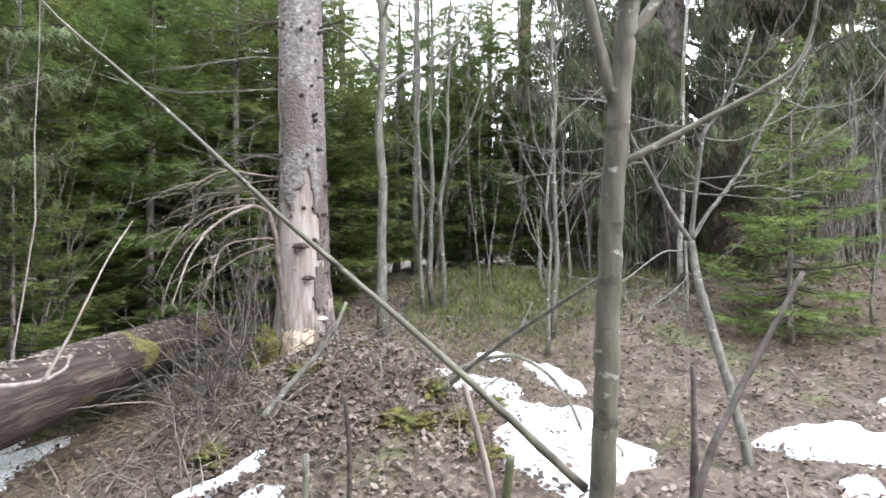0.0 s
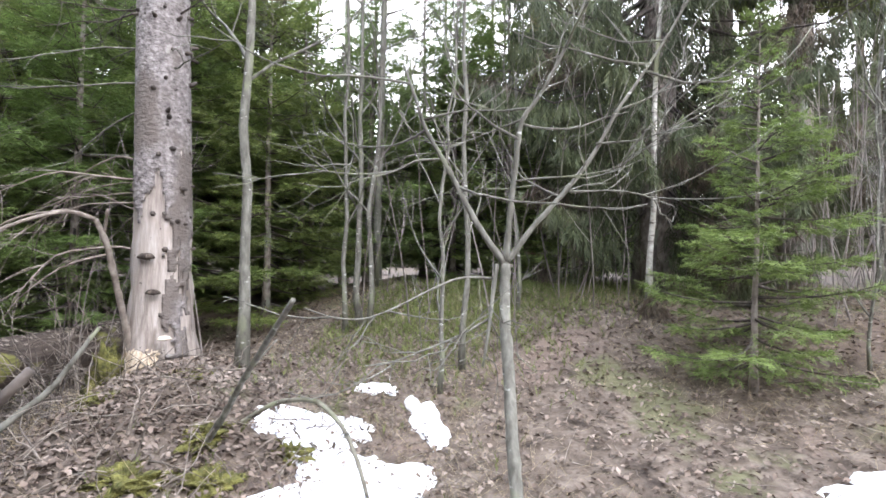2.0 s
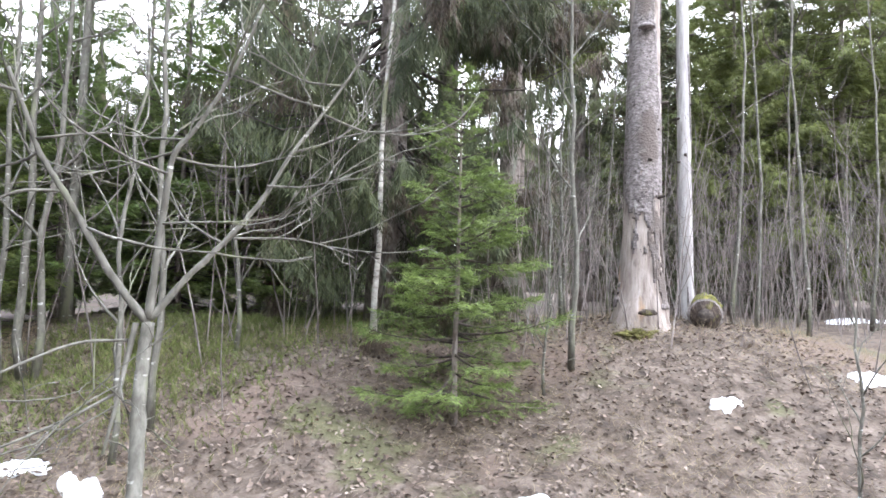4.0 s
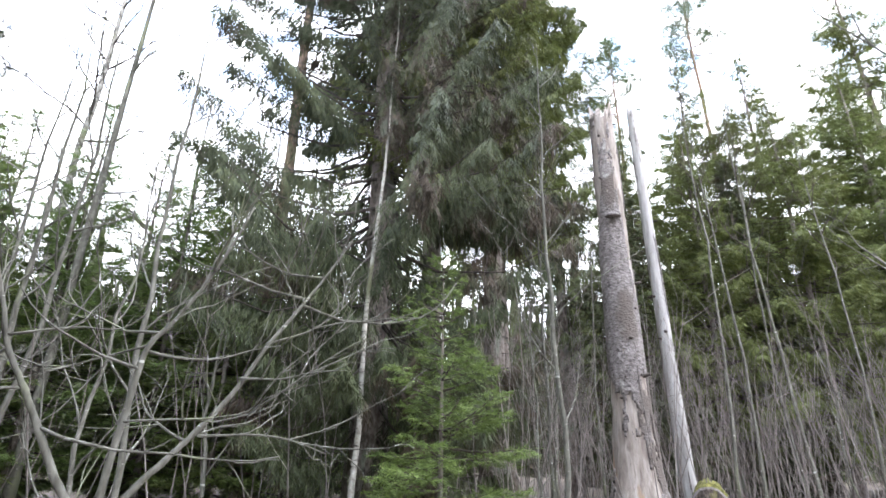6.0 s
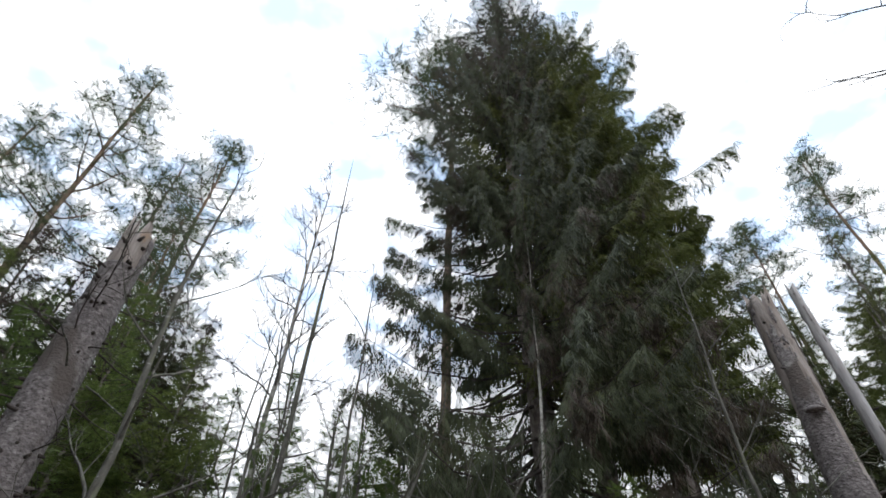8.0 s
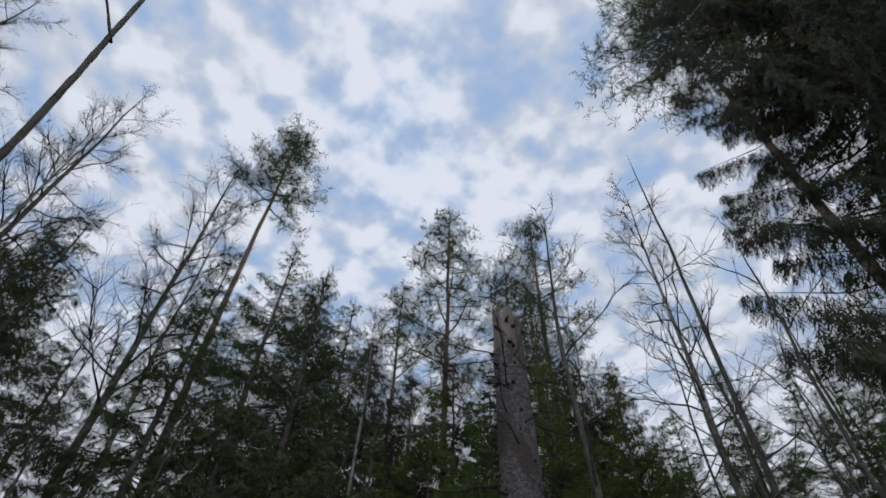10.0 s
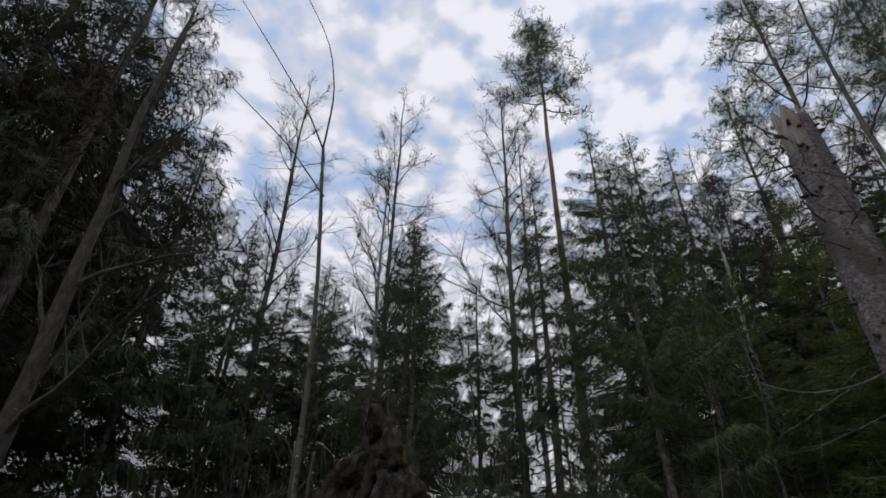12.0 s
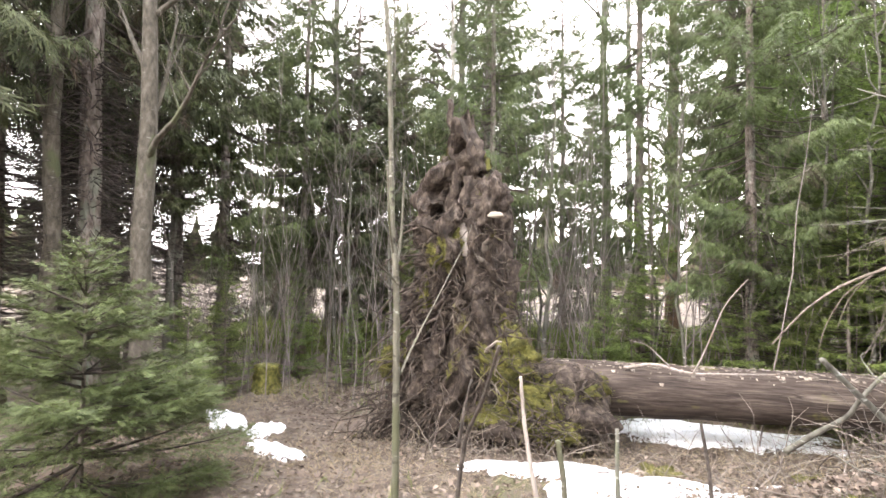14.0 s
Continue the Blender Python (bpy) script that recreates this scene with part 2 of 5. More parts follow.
M_SNOW = material("old_snow", [(0.66, 0.69, 0.73), (0.80, 0.82, 0.85), (0.88, 0.89, 0.91)], 7, rough=0.6, bump=0.5, bump_scale=14,
                  spots=[((0.35, 0.30, 0.25), 16, 0.70, (1, 1, 1))])
M_FUNGUS = material("bracket_fungus", [(0.22, 0.17, 0.13), (0.42, 0.36, 0.30), (0.58, 0.52, 0.45)], 14, (0.4, 0.4, 3), bump=0.4)


# ---- mesh helpers ----
class Geo:
    """Collects triangles."""

    def __init__(self):
        self.v, self.f, self.n = [], [], 0

    def put(self, v, f):
        self.v.append(np.asarray(v, float))
        self.f.append(np.asarray(f, int) + self.n)
        self.n += len(v)

    def mesh(self, name, mat, smooth=False):
        me = bpy.data.meshes.new(name)
        v, f = np.concatenate(self.v), np.concatenate(self.f)
        me.vertices.add(len(v))
        me.vertices.foreach_set("co", v.astype(np.float32).ravel())
        me.loops.add(f.size)
        me.loops.foreach_set("vertex_index", f.astype(np.int32).ravel())
        me.polygons.add(len(f))
        me.polygons.foreach_set("loop_start", np.arange(0, f.size, 3, dtype=np.int32))
        me.update(calc_edges=True)
        if smooth:
            me.polygons.foreach_set("use_smooth", np.ones(len(f), bool))
        me.materials.append(mat)
        return me

    def tube(self, path, radii, sides=6, cap=True, lump=0.0, rng=None):
        p = np.asarray(path, float)
        n = len(p)
        r = np.broadcast_to(np.asarray(radii, float), (n,))
        t = np.gradient(p, axis=0)
        t /= np.linalg.norm(t, axis=1)[:, None] + 1e-9
        ref = np.array([1.0, 0, 0]) if abs(t[0, 0]) < 0.8 else np.array([0, 1.0, 0])
        u = ref - t * (t @ ref)[:, None]
        u /= np.linalg.norm(u, axis=1)[:, None] + 1e-9
        w = np.cross(t, u)
        a = np.arange(sides) * 2 * np.pi / sides
        rr = np.repeat(r[:, None], sides, 1)
        if lump:
            rr = rr * (1 + lump * rng.normal(size=rr.shape))
        ring = p[:, None] + rr[..., None] * (np.cos(a)[None, :, None] * u[:, None] + np.sin(a)[None, :, None] * w[:, None])
        i, j = np.meshgrid(np.arange(n - 1), np.arange(sides), indexing="ij")
        A, B = i * sides + j, i * sides + (j + 1) % sides
        f = np.concatenate([np.stack([A, B, B + sides], -1).reshape(-1, 3), np.stack([A, B + sides, A + sides], -1).reshape(-1, 3)])
        v = ring.reshape(-1, 3)
        if cap:
            v = np.concatenate([v, p[:1], p[-1:]])
            k = np.arange(sides)
            c0 = np.stack([np.full(sides, n * sides), (k + 1) % sides, k], -1)
            c1 = np.stack([np.full(sides, n * sides + 1), (n - 1) * sides + k, (n - 1) * sides + (k + 1) % sides], -1)
            f = np.concatenate([f, c0, c1])
        self.put(v, f)

    def fronds(self, P, D, U, L, W, K, rng):
        """Needle sprays: each a row of K slim pointed side twigs, alternately to both sides of a twig from P along D; U is the spray's side."""
        N = len(P)
        if not N:
            return
        L, W = np.broadcast_to(L, (N,)), np.broadcast_to(W, (N,))
        Nn = np.cross(D, U)
        i = np.arange(K)
        x0 = i / K * 0.92
        side = np.where(i % 2 == 0, 1.0, -1.0)
        lift = rng.uniform(-0.5, 0.7, (N, K))
        a = P[:, None] + D[:, None] * (L[:, None] * (x0 - 0.03))[..., None]
        b = P[:, None] + D[:, None] * (L[:, None] * (x0 + 0.95 / K))[..., None]
        c = P[:, None] + D[:, None] * (L[:, None] * (x0 + 2.9 / K))[..., None] + U[:, None] * (1.25 * W[:, None] * side)[..., None] + Nn[:, None] * (W[:, None] * lift)[..., None]
        v = np.stack([a, b, c], 2).reshape(-1, 3)
        self.put(v, np.arange(N * K * 3).reshape(-1, 3))


def unit(v):
    return v / (np.linalg.norm(v, axis=-1, keepdims=True) + 1e-9)


def smooth01(s):
    s = np.clip(s, 0, 1)
    return s * s * (3 - 2 * s)


MOUNDS = [(-1.35, 5.75, 0.62, 0.85), (-0.5, 4.6, 0.34, 0.7), (3.4, 1.4, 0.20, 1.6), (7.6, 7.6, 0.28, 1.2), (-2.6, 1.0, 0.12, 0.7), (2.9, 7.6, 0.12, 0.6), (4.3, 6.5, -0.16, 0.8)]


def ground(x, y):
    """Height of the forest floor: lower round the fallen tree, rising to a bank under the big spruces."""
    x, y = np.asarray(x, float), np.asarray(y, float)
    z = 1.1 * smooth01((0.35 * x + y - 5) / 6)
    z = z - 0.36 * smooth01((-x - 0.2) / 2.6)
    for mx, my, h, r in MOUNDS:
        z = z + h * np.exp(-((x - mx) ** 2 + (y - my) ** 2) / (2 * r * r))
    z = z + 0.035 * np.sin(1.7 * x + 0.6 * y) * np.cos(1.3 * y - 0.4 * x) + 0.015 * np.sin(5.1 * x - 2.2 * y) * np.sin(4.3 * y + 1.0)
    return z


def gz(x, y):
    return float(ground(x, y))


def thing(name, x, y, label, category, group="", z=None):
    ob = new(name)
    ob.empty_display_size = 0.2
    ob.matrix_basis = pose(x, y, gz(x, y) - 0.03 if z is None else z)
    return tagged(ob, label, category, group)


def part(name, me, parent, label=""):
    ob = new(name, me)
    ob.parent = parent
    if label:
        ob["label"] = label
    return ob


def wander(rng, p, d, length, n=6, wobble=0.12, rise=0.0):
    """A crooked path of n + 1 points from p along d; rise bends it up, or down where it is negative."""
    pts = [np.array(p, float)]
    d = np.array(d, float)
    d /= np.linalg.norm(d) + 1e-9
    for _ in range(n):
        d = d + rng.normal(size=3) * wobble + np.array([0, 0, rise])
        d /= np.linalg.norm(d) + 1e-9
        pts.append(pts[-1] + d * length / n)
    return np.array(pts)


def taper(r0, r1, n):
    return r0 + (r1 - r0) * np.linspace(0, 1, n + 1) ** 0.85


# ---- plants ----
def trunk_mesh(rng, h, r, mat, sides=10, lean=(0, 0), flare=0.5, wob=0.02, n=14, top=0.02):
    g = Geo()
    s = np.linspace(0, 1, n + 1)
    path = np.stack([lean[0] * s * h + np.cumsum(rng.normal(size=n + 1)) * wob * h * 0.05, lean[1] * s * h + np.cumsum(rng.normal(size=n + 1)) * wob * h * 0.05, s * h], -1)
    path[0, :2] = 0
    rad = r * ((1 - s) ** 0.8 * (1 - top) + top) * (1 + flare * np.exp(-s * h / 0.25))
    g.tube(path, rad, sides, lump=0.03, rng=rng)
    return g.mesh("trunk", mat, True), path


def spruce_parts(seed, h, r, crown_r, z0, needle, spray=0.16, K=6, per=6, gap=0.42, droop=0.25, hang=0.0, density=1.0, dead=0, mat=None, lean=(0, 0), width=0.2, belly=0.12, fan=0.42, point=1.0):
    """Meshes of a spruce: trunk, branches, crown. spray: length of one needle spray; hang: how far twigs hang down like curtains."""
    rng = np.random.default_rng(seed)
    trunk, path = trunk_mesh(rng, h, r, mat or M_SPRUCE_BARK, lean=lean)
    wood, crown = Geo(), Geo()

    def axis(z):
        return np.array([np.interp(z, path[:, 2], path[:, 0]), np.interp(z, path[:, 2], path[:, 1]), z])

    z = z0
    while z < h * 0.975:
        f = (z - z0) / (h - z0)
        for b in range(max(3, round(per * (1 - 0.4 * f ** 2)))):
            az = rng.uniform(0, 2 * np.pi)
            Lb = crown_r * (1 - f) ** point * rng.uniform(0.4, 1.18) + 0.05
            small_tip = min(1.0, 0.4 + 1.1 * (1 - f))
            if f < belly:
                Lb *= 0.5 + 0.5 * f / belly
            e0 = 0.6 * f - droop * (1 - f) + rng.normal() * 0.1
            zb = min(z + rng.uniform(-0.5, 0.5) * gap * (1.05 - f), h * 0.985)
            out = np.array([np.cos(az), np.sin(az), 0])
            side = np.array([-np.sin(az), np.cos(az), 0])
            s = np.linspace(0, 1, 5 if K > 4 else 4)
            curve = droop * 0.55 * (1 - f)
            bp = axis(zb) + out * (Lb * s)[:, None] + np.array([0, 0, 1.0]) * (Lb * (np.sin(e0) * s - curve * s * (1 - s) * 2 + 0.25 * s ** 3 * droop))[:, None] + side * (Lb * 0.06 * rng.normal() * s ** 2)[:, None]
            wood.tube(bp, taper(0.012 + 0.008 * Lb, 0.003, len(s) - 1), 3, cap=False)
            m = max(3, int(Lb / (spray * 0.62) * density))
            sj = np.repeat(np.sqrt(np.linspace(0.05, 1, m)), 2)
            sg = np.tile([1.0, -1.0], m)
            P = np.stack([np.interp(sj, s, bp[:, k]) for k in range(3)], -1)
            T = unit(np.stack([np.interp(np.minimum(sj + 0.05, 1.0), s, bp[:, k]) - np.interp(sj - 0.05, s, bp[:, k]) for k in range(3)], -1))
            Ls = Lb * fan * (1.08 - sj) ** 0.7 * rng.uniform(0.6, 1.15, 2 * m) + spray * 0.7 * small_tip
            D = unit(T * 0.75 + side * (sg * 0.85)[:, None] + np.array([0, 0, -1.0]) * (0.15 + hang * rng.uniform(0.5, 1.6, 2 * m))[:, None] + rng.normal(size=(2 * m, 3)) * 0.12)
            # sprays along each side twig
            q = max(2, int((crown_r * fan * 0.83 / spray * density + 1.5) * min(1.0, 0.2 + 2.2 * (1 - f))))
            tk = np.tile(np.linspace(0.08, 0.9, q), 2 * m)
            Pt, Dt, Lt = np.repeat(P, q, 0), np.repeat(D, q, 0), np.repeat(Ls, q)
            U = unit(np.cross(Dt, np.array([0, 0, 1.0])) + rng.normal(size=(len(Pt), 3)) * 0.15)
            alt = np.where(np.arange(len(Pt)) % 2 == 0, 1.0, -1.0)
            P2 = Pt + Dt * (Lt * tk)[:, None]
            D2 = unit(Dt * 0.8 + U * (alt * 0.6)[:, None] + rng.normal(size=(len(Pt), 3)) * 0.2 + np.array([0, 0, -hang * 0.7]))
            U2 = unit(np.cross(D2, np.array([0, 0, 1.0]) + rng.normal(size=(len(Pt), 3)) * 0.5))
            crown.fronds(P2, D2, U2, spray * small_tip * rng.uniform(0.7, 1.3, len(P2)), spray * width, K, rng)
        z += gap * (1 - 0.55 * f) * rng.uniform(0.8, 1.2)
    for _ in range(dead):
        zb = rng.uniform(0.12, 1.0) * z0 + 0.3
        az = rng.uniform(0, 2 * np.pi)
        L = rng.uniform(0.3, 1.0) * min(1.6, crown_r)
        wood.tube(wander(rng, axis(zb), (np.cos(az), np.sin(az), rng.uniform(-0.4, 0.1)), L, 5, 0.12, -0.02), taper(0.012, 0.002, 5), 3, cap=False)
    return trunk, wood.mesh("branchwork", M_DARK_BARK), crown.mesh("crown", needle)


def spruce(meshes, x, y, label, category="spruce tree", group="", turn=0.0, size=1.0, tall=1.0):
    t = thing("spruce_tree", x, y, label, category, group)
    t.matrix_basis = t.matrix_basis @ pose(0, 0, 0, 0, 0, turn) @ Matrix.Diagonal((size, size, size * tall, 1))
    for n, me in zip(("trunk", "branchwork", "crown"), meshes):
        ob = part(n, me, t)
        if n == "branchwork":
            ob["kind"] = "stuff"
    return t


def bare_meshes(seed, h, r, mat, first=0.35, limbs=14, spread=0.5, limb=0.35, twigs=5, lean=(0, 0), wob=0.03, fine=3, up=0.10, sides=8, twig_mat=None, flare=0.35):
    """Meshes of a leafless tree: trunk and branches with twigs."""
    rng = np.random.default_rng(seed)
    trunk, path = trunk_mesh(rng, h, r, mat, sides, lean, flare, wob, top=0.06)
    limbs_made = []
    for i in range(limbs):
        g = Geo()
        f = first + (1 - first) * (i + rng.uniform(0, 1)) / limbs * 0.97
        p = np.array([np.interp(f * h, path[:, 2], path[:, k]) for k in range(3)])
        az = i * 2.4 + rng.uniform(-0.6, 0.6)
        L = limb * h * (1.15 - f) * rng.uniform(0.6, 1.2) + 0.25
        d = np.array([np.cos(az) * spread, np.sin(az) * spread, rng.uniform(0.4, 0.9)])
        b = wander(rng, p, d, L, 6, 0.14, up * 0.6)
        r0 = r * (1 - f) ** 0.8 * 0.42 + 0.005
        g.tube(b, taper(r0, 0.004, 6), 4, cap=False)
        for j in range(twigs):
            s = rng.uniform(0.25, 1.0)
            k = int(s * 5.99)
            d2 = unit(b[min(k + 1, 6)] - b[k]) + rng.normal(size=3) * 0.55
            c = wander(rng, b[k] + (b[min(k + 1, 6)] - b[k]) * (s * 6 - k if k < 6 else 0), d2, L * rng.uniform(0.25, 0.5), 4, 0.18, up * 0.6)
            g.tube(c, taper(r0 * 0.35 + 0.002, 0.002, 4), 3, cap=False)
            for _ in range(fine):
                k2 = rng.integers(1, 5)
                e = wander(rng, c[k2], unit(c[k2] - c[k2 - 1]) + rng.normal(size=3) * 0.6, L * rng.uniform(0.1, 0.22), 2, 0.2, up * 0.5)
                g.tube(e, taper(0.003, 0.0015, 2), 3, cap=False)
        limbs_made.append(g.mesh("branch", twig_mat or mat))
    return trunk, limbs_made


def bare_tree(name, meshes, x, y, label, category="tree", group="", turn=0.0, size=1.0):
    t = thing(name, x, y, label, category, group)
    t.matrix_basis = t.matrix_basis @ pose(0, 0, 0, 0, 0, turn) @ Matrix.Diagonal((size, size, size, 1))
    part("trunk", meshes[0], t)
    for me in meshes[1]:
        part("branch", me, t)
    return t


def pine_meshes(seed, h, r, z0, crown_r, limbs=34, lean=(0, 0), tuft=0.21, tufts=27):
    rng = np.random.default_rng(seed)
    trunk, path = trunk_mesh(rng, h, r, M_PINE_BARK, 8, lean, 0.3, 0.02, top=0.15)
    wood, crown = Geo(), Geo()
    for i in range(limbs):
        f = (i + rng.uniform(0, 1)) / limbs
        z = z0 + (h - z0) * f
        p = np.array([np.interp(z, path[:, 2], path[:, k]) for k in range(3)])
        az = i * 2.4 + rng.uniform(-0.7, 0.7)
        L = crown_r * (np.sin(np.pi * min(1, 0.22 + 0.78 * f)) * 0.85 + 0.22) * rng.uniform(0.5, 1.15)
        b = wander(rng, p, (np.cos(az), np.sin(az), rng.uniform(-0.1, 0.5)), L, 5, 0.15, 0.05)
        wood.tube(b, taper(0.02 + 0.012 * L, 0.008, 5), 3, cap=False)
        m = int(tufts * (0.5 + L / crown_r))
        c = b[rng.integers(2, 6, m)] + rng.normal(size=(m, 3)) * np.array([0.30, 0.30, 0.17]) * (crown_r * 0.35)
        q = 8
        C = np.repeat(c, q, 0)
        D = unit(rng.normal(size=(len(C), 3)) + np.array([0, 0, 0.5]))
        U = unit(np.cross(D, rng.normal(size=(len(C), 3))))
        crown.fronds(C, D, U, tuft * rng.uniform(0.8, 1.5, len(C)), tuft * 0.16, 4, rng)
    return trunk, wood.mesh("branchwork", M_PINE_BARK), crown.mesh("crown", M_PINE)


def pine(meshes, x, y, label, turn=0.0, size=1.0, group=""):
    t = thing("pine_tree", x, y, label, "pine tree", group)
    t.matrix_basis = t.matrix_basis @ pose(0, 0, 0, 0, 0, turn) @ Matrix.Diagonal((size, size, size, 1))
    for n, me in zip(("trunk", "branchwork", "crown"), meshes):
        part(n, me, t)
    return t


# ---- the forest floor: one sheet to the horizon ----
def floor_axis(lo, hi, step, far):
    a = list(np.arange(lo, hi, step))
    d, x = step, a[-1]
    while x < far:
        d *= 1.35
        x += d
        a.append(x)
    d, x = step, lo
    while x > -far:
        d *= 1.35
        x -= d
        a.insert(0, x)
    return np.array(a)


rng = np.random.default_rng(11)
gx, gy = floor_axis(-6, 11, 0.09, 900), floor_axis(-5, 12, 0.09, 900)
X, Y = np.meshgrid(gx, gy, indexing="ij")
Z = ground(X, Y)
fine = (np.abs(X - 2.5) < 9) & (np.abs(Y - 3.5) < 9)
Z = Z + fine * rng.normal(size=Z.shape) * 0.014
nx, ny = len(gx), len(gy)
ii, jj = np.meshgrid(np.arange(nx - 1), np.arange(ny - 1), indexing="ij")
A = ii * ny + jj
g = Geo()
g.put(np.stack([X, Y, Z], -1).reshape(-1, 3), np.concatenate([np.stack([A, A + ny, A + ny + 1], -1).reshape(-1, 3), np.stack([A, A + ny + 1, A + 1], -1).reshape(-1, 3)]))
tagged(new("ground", g.mesh("ground", M_GROUND, True)), "brown forest floor of soil, moss and leaf litter", "ground", kind="structure")


# ---- the broken spruce snag on its mound ----
def snag(name, x, y, h, r, seed, label, lean=(0, 0), bark_bias=None, stubs=26, wood=None, flare=0.75):
    rng = np.random.default_rng(seed)
    t = thing(name, x, y, label, "dead tree")
    t.matrix_basis = t.matrix_basis @ pose(0, 0, -0.1)
    n, sides = 40, 22
    s = np.linspace(0, 1, n + 1)
    a = np.arange(sides) * 2 * np.pi / sides
    prof = r * (1 - 0.32 * s) * (1 + flare * np.exp(-s * h / 0.45))
    R = prof[:, None] * (1 + 0.03 * rng.normal(size=(n + 1, sides)) + 0.10 * np.exp(-s * h / 0.5)[:, None] * np.cos(5 * a + 1)[None])
    zz = np.repeat((s * h)[:, None], sides, 1)
    zz[-1] += rng.uniform(-0.25, 0.35, sides)
    zz[-2] += rng.uniform(-0.08, 0.08, sides)
    v = np.stack([R * np.cos(a) + lean[0] * zz, R * np.sin(a) + lean[1] * zz, zz], -1).reshape(-1, 3)
    i, j = np.meshgrid(np.arange(n), np.arange(sides), indexing="ij")
    A, B = i * sides + j, i * sides + (j + 1) % sides
    f = np.concatenate([np.stack([A, B, B + sides], -1).reshape(-1, 3), np.stack([A, B + sides, A + sides], -1).reshape(-1, 3)])
    k = np.arange(sides)
    v = np.concatenate([v, [[lean[0] * h, lean[1] * h, h - 0.25]]])
    f = np.concatenate([f, np.stack([np.full(sides, len(v) - 1), n * sides + k, n * sides + (k + 1) % sides], -1)])
    g = Geo()
    g.put(v, f)
    part("trunk", g.mesh("trunk", wood or M_DEADWOOD, True), t)
    # bark still clinging to the wood, as one ragged shell
    nz, na = int(h * 26), 72
    zs, an = np.linspace(0.35, h - 0.1, nz + 1), np.arange(na) * 2 * np.pi / na
    rad = np.interp(zs, s * h, prof)[:, None] * (1.025 + 0.025 * rng.uniform(0, 1, (nz + 1, na))) + 0.008
    mask = np.zeros((nz, na), bool)
    for i in range(nz):
        for j in range(na):
            m = noise.noise(Vector((math.cos(an[j]) * 1.1 + seed, math.sin(an[j]) * 1.1, zs[i] * 0.5))) + 0.3 * noise.noise(Vector((math.cos(an[j]) * 3, math.sin(an[j]) * 3 + seed, zs[i] * 3))) + 0.12 * noise.noise(Vector((math.cos(an[j]) * 9, math.sin(an[j]) * 9 + seed, zs[i] * 11)))
            mask[i, j] = m + bark_bias(zs[i] / h, an[j]) > 0
    idx = np.arange((nz + 1) * na).reshape(nz + 1, na)
    v = np.stack([rad * np.cos(an) + lean[0] * zs[:, None], rad * np.sin(an) + lean[1] * zs[:, None], np.repeat(zs[:, None], na, 1)], -1).reshape(-1, 3)
    inner = np.stack([rad * 0.93 * np.cos(an) + lean[0] * zs[:, None], rad * 0.93 * np.sin(an) + lean[1] * zs[:, None], np.repeat(zs[:, None], na, 1)], -1).reshape(-1, 3)
    off, f = len(v), []
    for i in range(nz):
        for j in range(na):
            if not mask[i, j]:
                continue
            a0, a1, b0, b1 = idx[i, j], idx[i, (j + 1) % na], idx[i + 1, j], idx[i + 1, (j + 1) % na]
            f += [(a0, a1, b1), (a0, b1, b0)]
            for (p, q), out in (((a0, a1), i == 0 or not mask[i - 1, j]), ((b1, b0), i == nz - 1 or not mask[i + 1, j]), ((b0, a0), not mask[i, j - 1]), ((a1, b1), not mask[i, (j + 1) % na])):
                if out:
                    f += [(p, p + off, q + off), (p, q + off, q)]
    if f:
        g = Geo()
        g.put(np.concatenate([v, inner]), f)
        part("bark", g.mesh("bark", M_SNAG_BARK), t, "grey-brown flaking bark")
    for i in range(stubs):
        zc = rng.uniform(0.18, 0.97) * h
        if stubs > 50:
            zc = round(zc / 0.34) * 0.34 + rng.normal() * 0.04
        u = rng.uniform(0, 2 * np.pi)
        rr = np.interp(zc, s * h, prof)
        d = np.array([math.cos(u), math.sin(u), rng.uniform(-0.3, 0.3)])
        p = np.array([rr * 0.9 * math.cos(u) + lean[0] * zc, rr * 0.9 * math.sin(u) + lean[1] * zc, zc])
        g = Geo()
        L = rng.uniform(0.05, 0.12)
        g.tube(wander(rng, p, d, L, 2, 0.1), taper(rng.uniform(0.018, 0.042), 0.014, 2), 6)
        part("branch_stub", g.mesh("branch_stub", M_DARK_BARK), t)
    return t


snag1 = snag("dead_spruce_snag", -1.55, 6.05, 6.75, 0.28, 3, "broken dead spruce trunk with peeling grey bark on a leafy mound", lean=(-0.018, 0.0), flare=0.62,
             bark_bias=lambda f, a: 3.0 * (f - 0.40) + 0.95 * math.cos(a + 0.45) if f < 0.9 else 0.6 * math.cos(a - 1.2), stubs=130)
snag2 = snag("dead_aspen_snag", 7.4, 7.8, 6.35, 0.27, 8, "tall broken dead aspen trunk with bare pale wood", lean=(0.008, 0),
             bark_bias=lambda f, a: 0.42 - abs(f - 0.47) * 1.5 - 0.15 * math.cos(a), stubs=18)
snag("leaning_dead_trunk", 9.7, 9.55, 8.3, 0.135, 9, "slim pale barkless dead trunk leaning beside a snag", lean=(-0.02, 0), bark_bias=lambda f, a: -0.35, stubs=8, flare=0.3, wood=M_BLEACHED)


